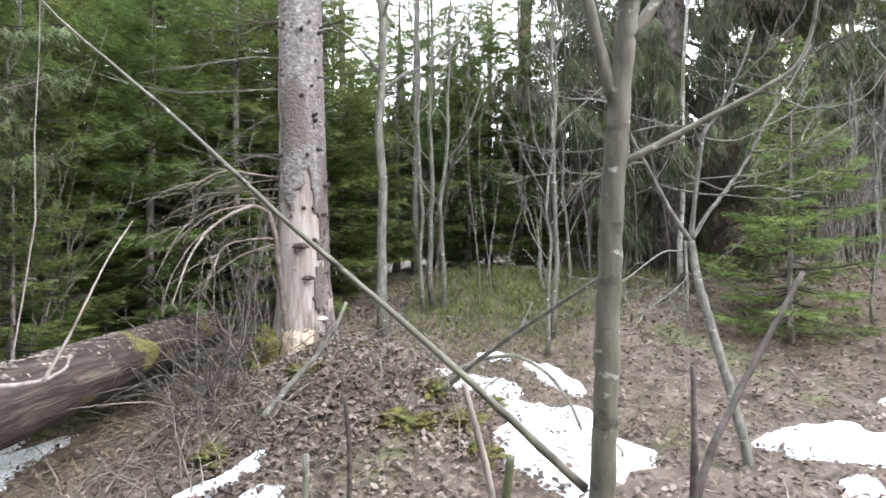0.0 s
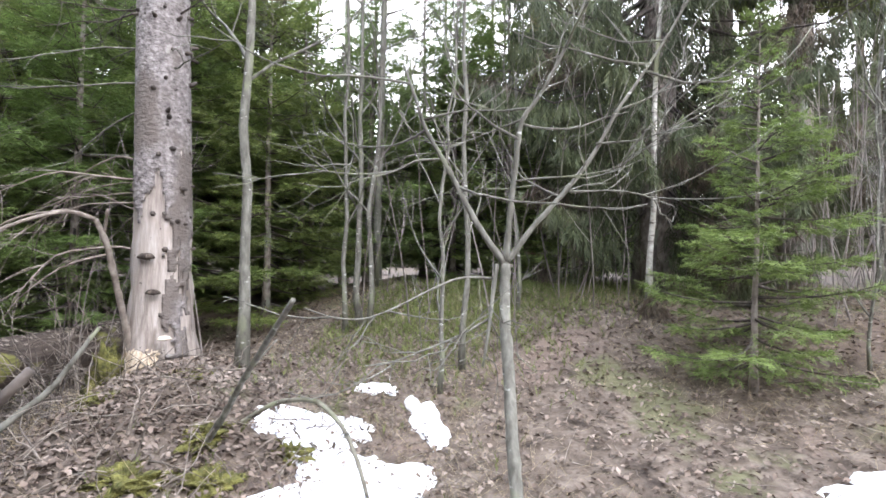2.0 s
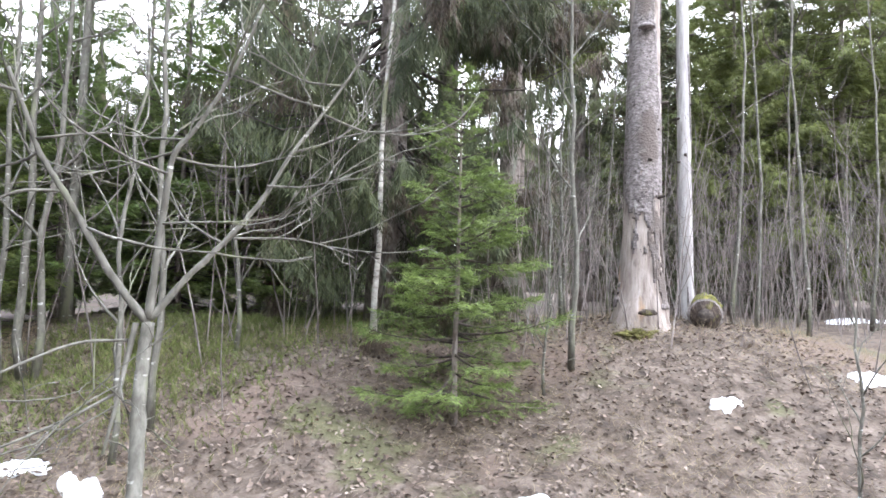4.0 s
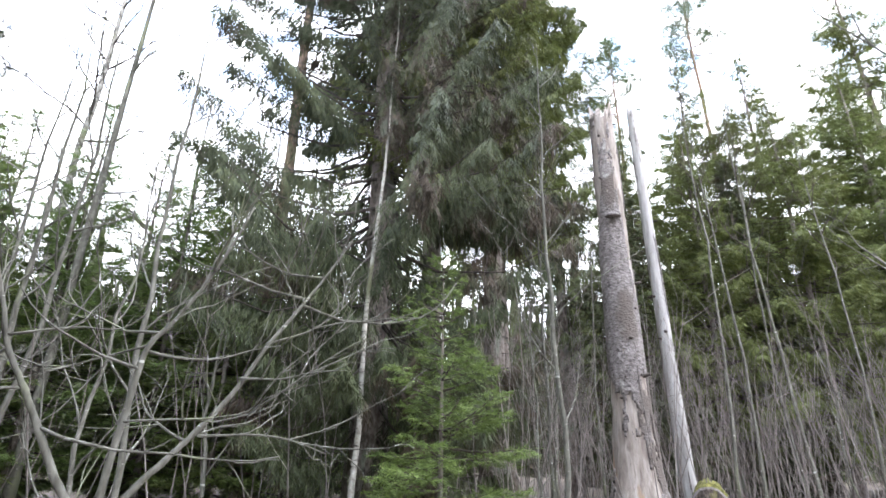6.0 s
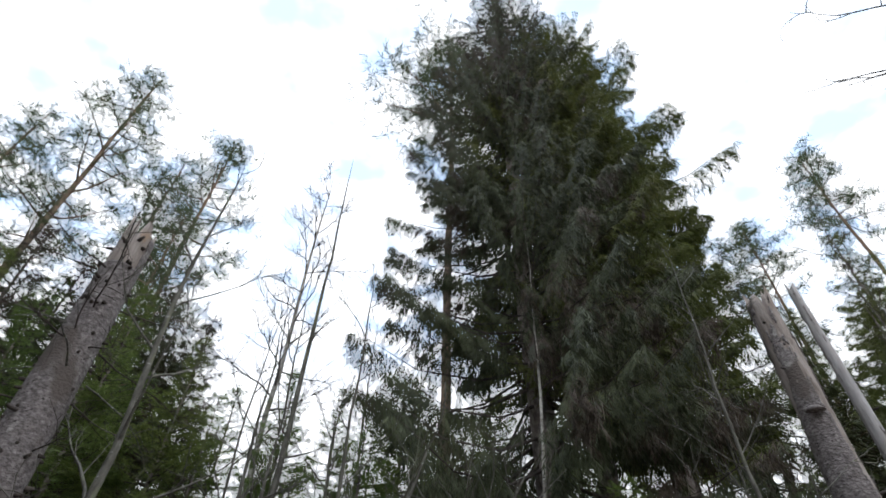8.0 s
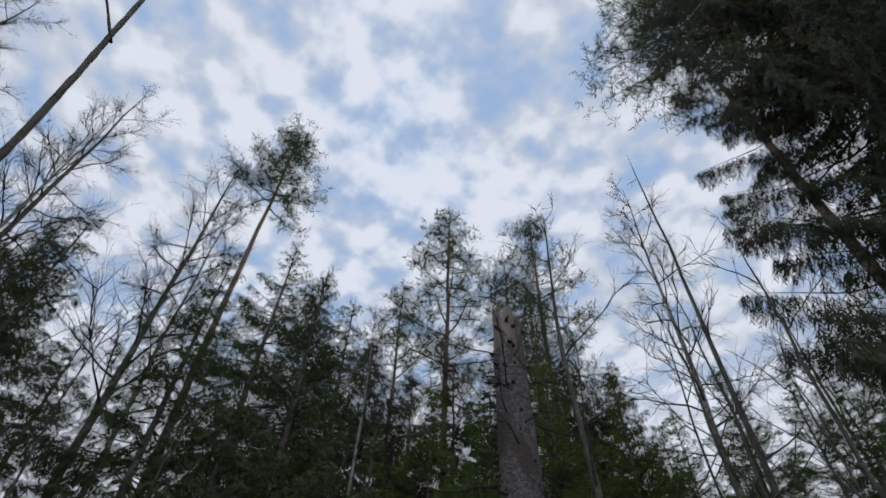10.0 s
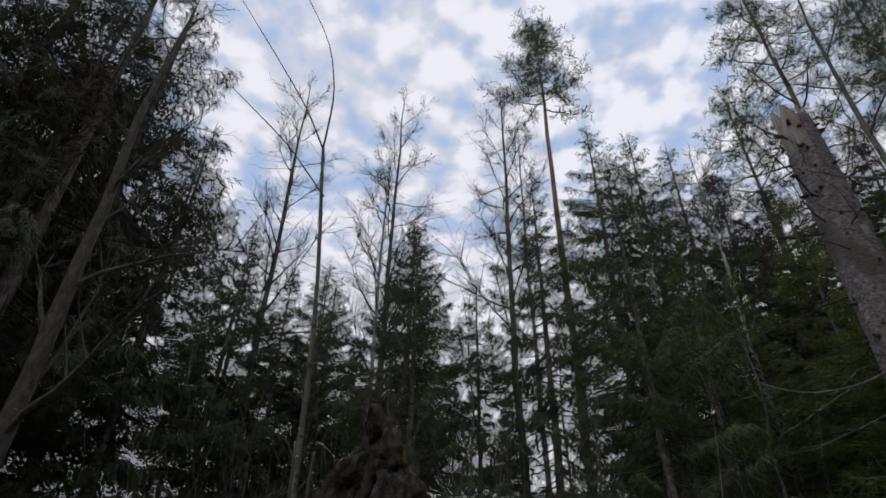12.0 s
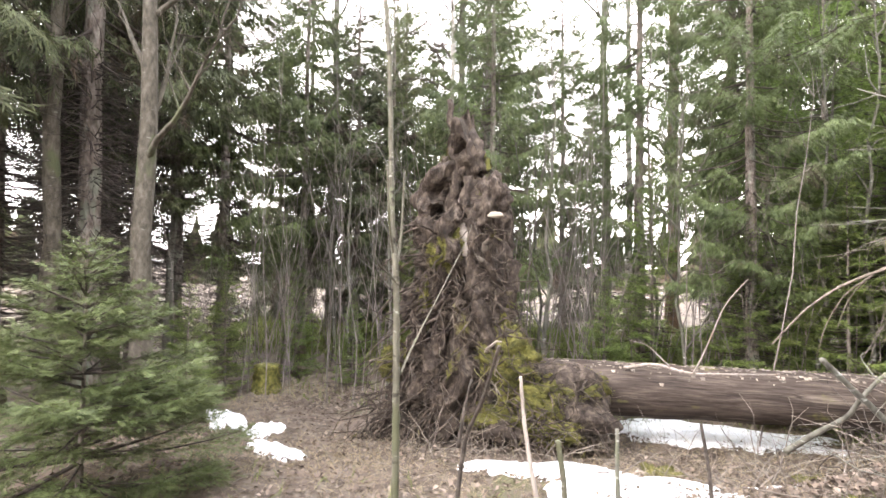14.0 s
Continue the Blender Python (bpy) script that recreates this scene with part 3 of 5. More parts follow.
def bracket(parent, p, az, w, mat=M_FUNGUS):
    g = Geo()
    n = 14
    u = np.linspace(-np.pi / 2, np.pi / 2, n)
    v = []
    for rr, zz in ((0.1, 0.45), (0.6, 0.38), (1.0, 0.0), (0.92, -0.14), (0.1, -0.30)):
        v += [(w * rr * math.cos(k) * 0.8, w * rr * math.sin(k), w * zz) for k in u]
    rows = 5
    f = []
    for i in range(rows - 1):
        for j in range(n - 1):
            q = i * n + j
            f += [(q, q + 1, q + n + 1), (q, q + n + 1, q + n)]
    M = np.array(pose(*p, 0, 0, az).to_3x3())
    g.put(np.array(v) @ M.T + np.array(p), f)
    return part("bracket_fungus", g.mesh("bracket_fungus", mat, True), parent, "grey-brown shelf of bracket fungus")


rng = np.random.default_rng(130)
for k in range(13):
    zc = rng.uniform(1.9, 5.2)
    u = math.pi + rng.normal() * 0.7 if k < 9 else rng.uniform(0, 6.28)
    g = Geo()
    c = wander(rng, (0.22 * math.cos(u), 0.22 * math.sin(u), zc), (math.cos(u), math.sin(u), rng.uniform(-0.25, 0.2)), rng.uniform(0.7, 1.9), 7, 0.09, -0.02)
    g.tube(c, taper(0.011, 0.003, 7), 5)
    for _ in range(4):
        m = rng.integers(2, 8)
        g.tube(wander(rng, c[m], unit(c[m] - c[m - 1]) + rng.normal(size=3) * 0.5, rng.uniform(0.2, 0.6), 4, 0.15, -0.03), taper(0.005, 0.002, 4), 3, cap=False)
    part("dead_branch", g.mesh("dead_branch", M_GREY_BARK), snag1, "thin grey dead branch")
for k in range(20):
    zc, u = rng.uniform(3.6, 6.6), rng.uniform(0, 6.28)
    g = Geo()
    c = wander(rng, (0.17 * math.cos(u) - 0.018 * zc, 0.17 * math.sin(u), zc), (math.cos(u), math.sin(u), rng.uniform(-0.3, 0.5)), rng.uniform(0.6, 1.5), 7, 0.12, 0.02)
    g.tube(c, taper(0.012, 0.003, 7), 5)
    for _ in range(7):
        m = rng.integers(1, 8)
        e = wander(rng, c[m], unit(c[m] - c[m - 1]) + rng.normal(size=3) * 0.6, rng.uniform(0.25, 0.7), 4, 0.15, 0.02)
        g.tube(e, taper(0.005, 0.002, 4), 3, cap=False)
        g.tube(wander(rng, e[2], unit(e[2] - e[1]) + rng.normal(size=3) * 0.6, rng.uniform(0.15, 0.3), 3, 0.15), taper(0.003, 0.0015, 3), 3, cap=False)
    part("dead_branch", g.mesh("dead_branch", M_DARK_BARK), snag1, "dark twiggy dead branch")
for k in range(9):
    g = Geo()
    zc = rng.uniform(1.3, 2.3)
    c = wander(rng, (-0.26, -0.08, zc), (-1.0, rng.uniform(-1.0, 0.6), rng.uniform(0.0, 0.6)), rng.uniform(0.7, 1.7), 10, 0.13, rng.uniform(-0.12, -0.05))
    g.tube(c, taper(0.014 if k % 3 == 0 else 0.009, 0.002, 10), 5)
    for _ in range(9):
        m = rng.integers(2, 11)
        g.tube(wander(rng, c[m], unit(c[m] - c[m - 1]) + rng.normal(size=3) * 0.5, rng.uniform(0.25, 0.7), 5, 0.14, -0.12), taper(0.005, 0.0018, 5), 3, cap=False)
    part("dead_branch", g.mesh("dead_branch", M_TWIG), snag1, "drooping dry grey branch with fine twigs")
bracket(snag1, (0.02, -0.29, 1.32), -92, 0.095, M_ROOT)
bracket(snag1, (0.11, -0.31, 0.98), -76, 0.075, M_ROOT)
bracket(snag1, (0.26, -0.34, 0.55), -60, 0.07)
# pale gnawed wood low on the trunk
rng = np.random.default_rng(133)
nz, na = 16, 26
zs, an = np.linspace(0.10, 0.46, nz + 1), np.radians(np.linspace(-125, -55, na + 1))
v, f = [], []
for i in range(nz + 1):
    for j in range(na + 1):
        edge = min(1.0, 3.2 * min(i / nz, 1 - i / nz, j / na, 1 - j / na))
        rr = 0.28 * (1 + 0.62 * math.exp(-zs[i] / 0.45)) * (1 + 0.10 * math.exp(-zs[i] / 0.5) * math.cos(5 * an[j] + 1)) + (0.004 + 0.016 * edge * rng.uniform(0.3, 1.0) if edge > 0.25 * rng.uniform(0, 2) else -0.03)
        v.append((rr * math.cos(an[j]) - 0.018 * zs[i], rr * math.sin(an[j]), zs[i]))
for i in range(nz):
    for j in range(na):
        q = i * (na + 1) + j
        f += [(q, q + 1, q + na + 2), (q, q + na + 2, q + na + 1)]
g = Geo()
g.put(v, f)
part("gnawed_wood", g.mesh("gnawed_wood", M_GNAWED), snag1, "pale freshly gnawed wood at the foot")
bracket(snag2, (-0.18, -0.40, 0.30), -115, 0.13, M_ROOT)
bracket(snag2, (-0.10, -0.22, 4.3), -110, 0.13, M_SNAG_BARK)

# ---- the uprooted tree: root plate, roots and the log ----
fallen = thing("fallen_tree", -2.75, 1.15, "uprooted rotten tree with mossy root plate and long fallen log", "fallen tree", z=-0.32)
LOG0, LOG1 = np.array([-0.62, 0.2, 0.64]), np.array([-0.78, 7.0, 0.68])
rng = np.random.default_rng(21)
g = Geo()
s = np.linspace(0, 1, 40)
g.tube(LOG0 + (LOG1 - LOG0) * s[:, None] + rng.normal(size=(40, 3)) * 0.006, 0.335 - 0.05 * s, 20, lump=0.025, rng=rng)
part("log", g.mesh("log", M_LOG, True), fallen, "dark brown barkless log")
g = Geo()
for _ in range(650):
    q = rng.uniform(0.06, 1.0)
    c = LOG0 + (LOG1 - LOG0) * q
    u = rng.normal() * 0.40 + 0.12
    rr = 0.335 - 0.05 * q + 0.007
    w, l = rng.uniform(0.005, 0.026), rng.uniform(0.006, 0.03)
    o = c + np.array([math.sin(u) * rr, 0, math.cos(u) * rr])
    tx, ty = np.array([math.cos(u), 0, -math.sin(u)]), np.array([-0.02, 1.0, 0.0])
    g.put([o - tx * w - ty * l, o + tx * w * rng.uniform(0.4, 1) - ty * l * 0.6, o + tx * w + ty * l * rng.uniform(0.5, 1), o - tx * w * 0.7 + ty * l + np.array([0, 0, 0.006])], [(0, 1, 2), (0, 2, 3)])
part("flake_cover", g.mesh("flake_cover", M_FLAKE), fallen, "pale flakes of bark and leaves along the top")["kind"] = "stuff"


def blob(rng, c, size, lump=0.25, freq=2.2, mat=M_MOSS, sub=4):
    bm = bmesh.new()
    bmesh.ops.create_icosphere(bm, subdivisions=sub, radius=1)
    off = Vector(rng.uniform(-20, 20, 3))
    for v in bm.verts:
        k = 1 + lump * noise.noise(v.co * freq + off) * 1.6 + lump * 0.5 * noise.noise(v.co * freq * 3 + off)
        v.co = Vector((v.co.x * size[0] * k + c[0], v.co.y * size[1] * k + c[1], v.co.z * size[2] * k + c[2]))
    for f in bm.faces:
        f.smooth = True
    me = bpy.data.meshes.new("blob")
    bm.to_mesh(me)
    bm.free()
    me.materials.append(mat)
    return me


def fuzz(rng, me, count, length, mat):
    """Short blades standing off a mesh's vertices."""
    co = np.empty(len(me.vertices) * 3, np.float32)
    no = np.empty(len(me.vertices) * 3, np.float32)
    me.vertices.foreach_get("co", co)
    me.vertices.foreach_get("normal", no)
    co, no = co.reshape(-1, 3), no.reshape(-1, 3)
    k = rng.integers(0, len(co), count)
    D = unit(no[k] + rng.normal(size=(count, 3)) * 0.6)
    U = unit(np.cross(D, rng.normal(size=(count, 3))))
    g = Geo()
    g.fronds(co[k] + rng.normal(size=(count, 3)) * length * 0.5, D, U, length * rng.uniform(0.5, 1.4, count), length * 0.25, 3, rng)
    return g.mesh("fuzz", mat)


ROOT_SIZE = 1.2


def rootpart(name, me, parent, label=""):
    ob = part(name, me, parent, label)
    if parent is fallen:
        ob.scale, ob.location = (ROOT_SIZE, ROOT_SIZE * 1.35, ROOT_SIZE), (0, -0.38, 0)
    return ob


def root_slab():
    """The upturned root crown: a tall ragged slab of rotten wood with deep upright furrows, closed at the back."""
    nu, nv = 80, 190
    off = Vector((7.0, 3.0, 1.0))
    v = np.zeros((2, nv + 1, nu + 1, 3))
    for side in (0, 1):
        for k in range(nv + 1):
            z = 3.45 * k / nv
            half = np.interp(z, [0, 0.5, 1.0, 1.5, 1.9, 2.5, 3.0, 3.3, 3.45], [0.62, 0.56, 0.46, 0.40, 0.30, 0.27, 0.19, 0.12, 0.04])
            for m in range(nu + 1):
                u = 2 * m / nu - 1
                edge = 1 + 0.42 * noise.noise(Vector((3 * np.sign(u), z * 2.6, 0)) + off) + 0.28 * noise.noise(Vector((np.sign(u), z * 8, 4)))
                y = u * half * edge - 0.05 + 0.07 * math.sin(2.2 * z)
                yw = y + 0.13 * noise.noise(Vector((z * 1.9, y * 2, 6.0))) + 0.05 * noise.noise(Vector((z * 5, y * 5, 8.0)))
                ridge = 1 - abs(noise.noise(Vector((yw * 3.2, z * 0.9, 2.0)) + off)) * 2.4
                ridge2 = 1 - abs(noise.noise(Vector((yw * 8.5, z * 2.4, 5.0)) + off)) * 2.0
                fine_grain = noise.noise(Vector((yw * 26, z * 11, 1.0))) + 0.7 * noise.noise(Vector((yw * 50, z * 34, 7.0)))
                pit = noise.noise(Vector((y * 2.6, z * 2.3, 9.0))) - 0.5 * max(0.0, noise.noise(Vector((y * 6.5, z * 5.0, 3.0))) - 0.12) * 3
                bulge = math.sqrt(max(0.0, 1 - u * u))
                if side == 0:
                    x = bulge * (0.08 + 0.17 * ridge + 0.09 * ridge2 + 0.5 * min(0.12, pit) + 0.028 * fine_grain + 0.10 * (1 - z / 3.45))
                else:
                    x = -bulge * (0.14 + 0.05 * ridge)
                v[side, k, m] = (x, y + 0.03 * noise.noise(Vector((z * 6, y * 6, 1))), z * (1 - 0.16 * abs(u) ** 2 * (z > 2.9)) + 0.05 * ridge2 + (0.22 * noise.noise(Vector((y * 14, 3, 3))) if z > 3.1 else 0))
    i, j = np.meshgrid(np.arange(nv), np.arange(nu), indexing="ij")
    A = i * (nu + 1) + j
    f = np.concatenate([np.stack([A, A + 1, A + nu + 2], -1).reshape(-1, 3), np.stack([A, A + nu + 2, A + nu + 1], -1).reshape(-1, 3)])
    g = Geo()
    g.put(v[0].reshape(-1, 3), f)
    g.put(v[1].reshape(-1, 3), f[:, ::-1])
    return g.mesh("root_plate", M_ROOT, True)


rootpart("root_plate", root_slab(), fallen, "dark rotten furrowed wood of the root plate")
for k, (bx, by, z0, top, r0) in enumerate([(0.14, -0.10, 2.3, 3.55, 0.05), (0.20, 0.02, 1.9, 2.9, 0.045), (0.12, 0.20, 1.2, 2.35, 0.10), (0.22, -0.22, 0.6, 2.0, 0.07), (0.26, 0.08, 0.1, 1.5, 0.09), (0.22, -0.38, 0.0, 1.2, 0.06)]):
    g = Geo()
    n = 16
    q = np.linspace(0, 1, n)
    path = np.stack([bx + 0.04 * np.sin(5 * q + k) - 0.08 * q, by + 0.05 * np.sin(4 * q + 2 * k) + 0.01 * rng.normal(size=n), z0 + (top - z0) * q], -1)
    g.tube(path, r0 * (1 - 0.6 * q ** 1.4) * (1 + 0.08 * rng.normal(size=n)), 9, lump=0.10, rng=rng)
    rootpart("splintered_wood", g.mesh("splintered_wood", M_DEADWOOD if k == 1 else M_ROOT), fallen)
for k in range(15):
    zc = rng.uniform(0.3, 2.7)
    w = float(np.interp(zc, [0, 1, 2, 3], [0.5, 0.38, 0.24, 0.12]))
    g = Geo()
    c = wander(rng, (0.10 + 0.08 * (1 - zc / 3.4), rng.uniform(-1, 1) * w, zc), (rng.uniform(0.1, 0.5), rng.normal() * 0.5, rng.choice([-1.0, -0.8, 0.8])), rng.uniform(0.4, 1.0), 9, 0.26, -0.03)
    g.tube(c, taper(rng.uniform(0.02, 0.045), 0.007, 9) * (1 + 0.1 * rng.normal(size=10)), 7, lump=0.1, rng=rng)
    rootpart("twisted_root", g.mesh("twisted_root", M_DEADWOOD if k % 5 == 0 else M_ROOT), fallen)
for c, size, lump in (((-0.05, 0.62, 0.42), (0.30, 0.42, 0.36), 0.3), ((-0.34, 0.76, 0.52), (0.28, 0.36, 0.26), 0.3), ((0.08, 0.28, 0.75), (0.2, 0.26, 0.42), 0.3), ((0.04, 0.34, 0.20), (0.30, 0.40, 0.24), 0.3)):
    rootpart("root_flare", blob(rng, c, size, lump, 1.5, M_ROOT, 5), fallen, "lumpy rotten root flare joining the log")
for k in range(9):
    q = np.linspace(0, 1, 14)
    a0 = 0.55 + 1.75 * k / 8
    path = np.stack([0.30 * np.cos(a0) * 0.62 + 0.10 - 0.05 * q, 0.24 + 0.16 * np.sin(a0 - 1.5) + 0.02 * rng.normal(size=14) - 0.06 * q ** 2, 1.38 + 1.22 * q + 0.10 * np.sin(a0 * 3)], -1)
    g = Geo()
    g.tube(path, 0.055 * (1 - 0.35 * q) * (1 + 0.07 * rng.normal(size=14)), 8, lump=0.10, rng=rng)
    rootpart("splintered_wood", g.mesh("splintered_wood", (M_ROOT, M_LOG, M_ROOT)[k % 3]), fallen)
rootpart("bark_flap", blob(rng, (0.10, 0.20, 2.45), (0.15, 0.15, 0.28), 0.35, 2.0, M_ROOT, 5), fallen, "dark overhanging flap of rotten wood")
g = Geo()
for _ in range(620):
    u, zc = rng.uniform(-0.65, 0.6), 2.6 * rng.uniform(0, 1) ** 1.5
    w = 1 - zc / 3.6
    p = np.array([0.15 * w + 0.1, u * w, zc])
    d = np.array([rng.uniform(0.1, 0.8), u * 1.2 + rng.normal() * 0.5, rng.uniform(-0.9, 0.3)])
    g.tube(wander(rng, p, d, rng.uniform(0.2, 0.7) * (0.4 + w), 6, 0.35, -0.14), taper(rng.uniform(0.004, 0.016), 0.002, 6), 5)
for _ in range(260):
    a0 = rng.uniform(0, 2 * np.pi)
    p = np.array([0.05 + 0.26 * math.cos(a0) * rng.uniform(0.3, 1), 0.60 + 0.34 * math.sin(a0), rng.uniform(0.1, 0.75)])
    g.tube(wander(rng, p, (rng.uniform(0.2, 0.9), rng.normal() * 0.7, rng.normal() * 0.6), rng.uniform(0.15, 0.5), 6, 0.35, -0.12), taper(rng.uniform(0.003, 0.011), 0.002, 6), 5)
rootpart("root_fringe", g.mesh("root_fringe", M_ROOT), fallen, "tangle of thin dangling roots")["kind"] = "stuff"
for _ in range(16):
    zc = rng.uniform(0.1, 3.0)
    w = np.interp(zc, [0, 1, 2, 3], [0.5, 0.38, 0.22, 0.1])
    q = rng.uniform(0.05, 0.13)
    rootpart("root_knot", blob(rng, (rng.uniform(0.05, 0.2), rng.uniform(-1, 1) * w, zc), (q, q * 0.8, q * 1.6), 0.6, 2.4, M_ROOT, 3), fallen)
for c, size in (((0.16, 0.33, 0.95), (0.11, 0.15, 0.30)), ((0.16, 0.42, 0.6), (0.13, 0.16, 0.22)), ((-0.2, 0.72, 0.66), (0.2, 0.26, 0.12)), ((0.26, -0.12, 1.95), (0.05, 0.10, 0.14)), ((0.1, -0.5, 0.85), (0.09, 0.10, 0.14)),
                ((0.24, 0.36, 0.92), (0.13, 0.20, 0.22)), ((0.20, 0.52, 0.50), (0.14, 0.20, 0.20)), ((-0.10, 0.74, 0.60), (0.24, 0.26, 0.19)), ((0.16, 0.66, 0.28), (0.14, 0.20, 0.17)), ((0.22, -0.05, 1.98), (0.07, 0.10, 0.20)), ((-0.05, -0.56, 0.72), (0.12, 0.12, 0.15)), ((0.2, 0.30, 0.3), (0.16, 0.26, 0.2)), ((0.12, -0.27, 1.5), (0.08, 0.06, 0.3)), ((0.14, 0.16, 2.5), (0.05, 0.06, 0.13))):
    me = blob(rng, c, size, 0.38, 3.0)
    m = rootpart("moss_cushion", me, fallen, "yellow-green moss cushion")
    rootpart("moss_fronds", fuzz(rng, me, 3600, 0.017, M_MOSS), m)
bracket(fallen, (0.30, 0.06, 2.76), 20, 0.10, M_FUNGUS)

# ---- the sapling close to the start, with its broken neighbours ----
def stick_thing(name, paths, mat, label, category="sapling", at=None):
    x, y = at or paths[0][0][0][:2]
    t = thing(name, x, y, label, category)
    o = np.array(t.matrix_basis.translation)
    for i, (pts, r0, r1) in enumerate(paths):
        p = np.array(pts, float)
        q = np.linspace(0, 1, len(p))
        qq = np.linspace(0, 1, 3 * len(p))
        sm = np.stack([np.interp(qq, q, p[:, k]) for k in range(3)], -1)
        sm[1:-1] = (sm[:-2] + 2 * sm[1:-1] + sm[2:]) / 4
        g = Geo()
        fine = np.linspace(0, 1, max(len(sm), int(np.linalg.norm(np.diff(sm, axis=0), axis=1).sum() / 0.04)))
        sm = np.stack([np.interp(fine, qq, sm[:, k]) for k in range(3)], -1)
        knots = np.random.default_rng(int(1000 * abs(p[0, 0] + p[-1, 1])) + i)
        swell = 1 + 0.03 * knots.normal(size=len(sm)) + 0.16 * (knots.uniform(0, 1, len(sm)) < 0.04)
        sm[1:-1] += knots.normal(size=(len(sm) - 2, 3)) * r0 * 0.04
        g.tube(sm - o, taper(r0, r1, len(sm) - 1) * swell, 10 if r0 > 0.012 else 6, lump=0.03, rng=knots)
        part("trunk" if i == 0 else "branch", g.mesh("stem", mat, True), t)
    return t


stick_thing("sapling", [
    ([(0.283, 0.985, -0.1), (0.288, 0.985, 0.99), (0.315, 0.985, 1.74), (0.343, 0.955, 2.1), (0.363, 0.925, 3.4), (0.423, 0.775, 4.9)], 0.028, 0.013),
    ([(0.333, 1.005, 1.71), (0.403, 0.995, 1.745), (0.483, 0.985, 1.79), (0.563, 0.975, 1.83), (0.638, 0.965, 1.875), (0.663, 0.965, 1.93), (0.673, 0.955, 2.03)], 0.009, 0.002),
    ([(0.268, 1.005, 1.10), (0.113, 1.025, 1.24), (-0.047, 1.055, 1.38), (-0.317, 1.105, 1.6), (-0.607, 1.165, 1.86), (-0.847, 1.205, 2.05), (-1.017, 1.225, 2.22)], 0.0095, 0.0018),
    ([(0.423, 0.775, 4.9), (0.503, 0.605, 5.3), (0.623, 0.345, 5.75), (0.953, -0.075, 6.4)], 0.010, 0.003),
    ([(0.423, 0.775, 4.9), (0.403, 0.785, 5.6), (0.463, 0.665, 6.3), (0.723, 0.225, 7.2)], 0.010, 0.003),
    ([(0.403, 0.845, 4.4), (0.553, 0.525, 4.85), (0.853, 0.075, 5.25)], 0.008, 0.003),
    ([(0.338, 0.965, 1.93), (0.403, 0.975, 2.02), (0.453, 0.975, 2.13), (0.503, 0.975, 2.5)], 0.012, 0.006),
    ([(0.313, 0.975, 1.82), (0.283, 0.985, 1.93), (0.258, 0.995, 2.06), (0.243, 1.005, 2.5)], 0.014, 0.007)], M_SAPLING, "slim grey-green alder sapling with bare side branches")
stick_thing("broken_sapling", [
    ([(0.62, 1.45, -0.05), (0.72, 1.55, 0.85), (0.95, 1.7, 1.12), (1.23, 1.83, 1.47)], 0.016, 0.008),
    ([(0.71, 1.52, 0.8), (0.73, 1.55, 1.0), (0.745, 1.6, 1.2)], 0.013, 0.007)], M_DARK_BARK, "dark broken-off sapling stem with forked top")
stick_thing("broken_branch", [([(0.25, 2.0, 0.0), (0.17, 1.85, 0.72), (0.07, 1.8, 1.1)], 0.018, 0.011)], M_DEADWOOD, "short grey broken branch stuck in the litter", "branch")

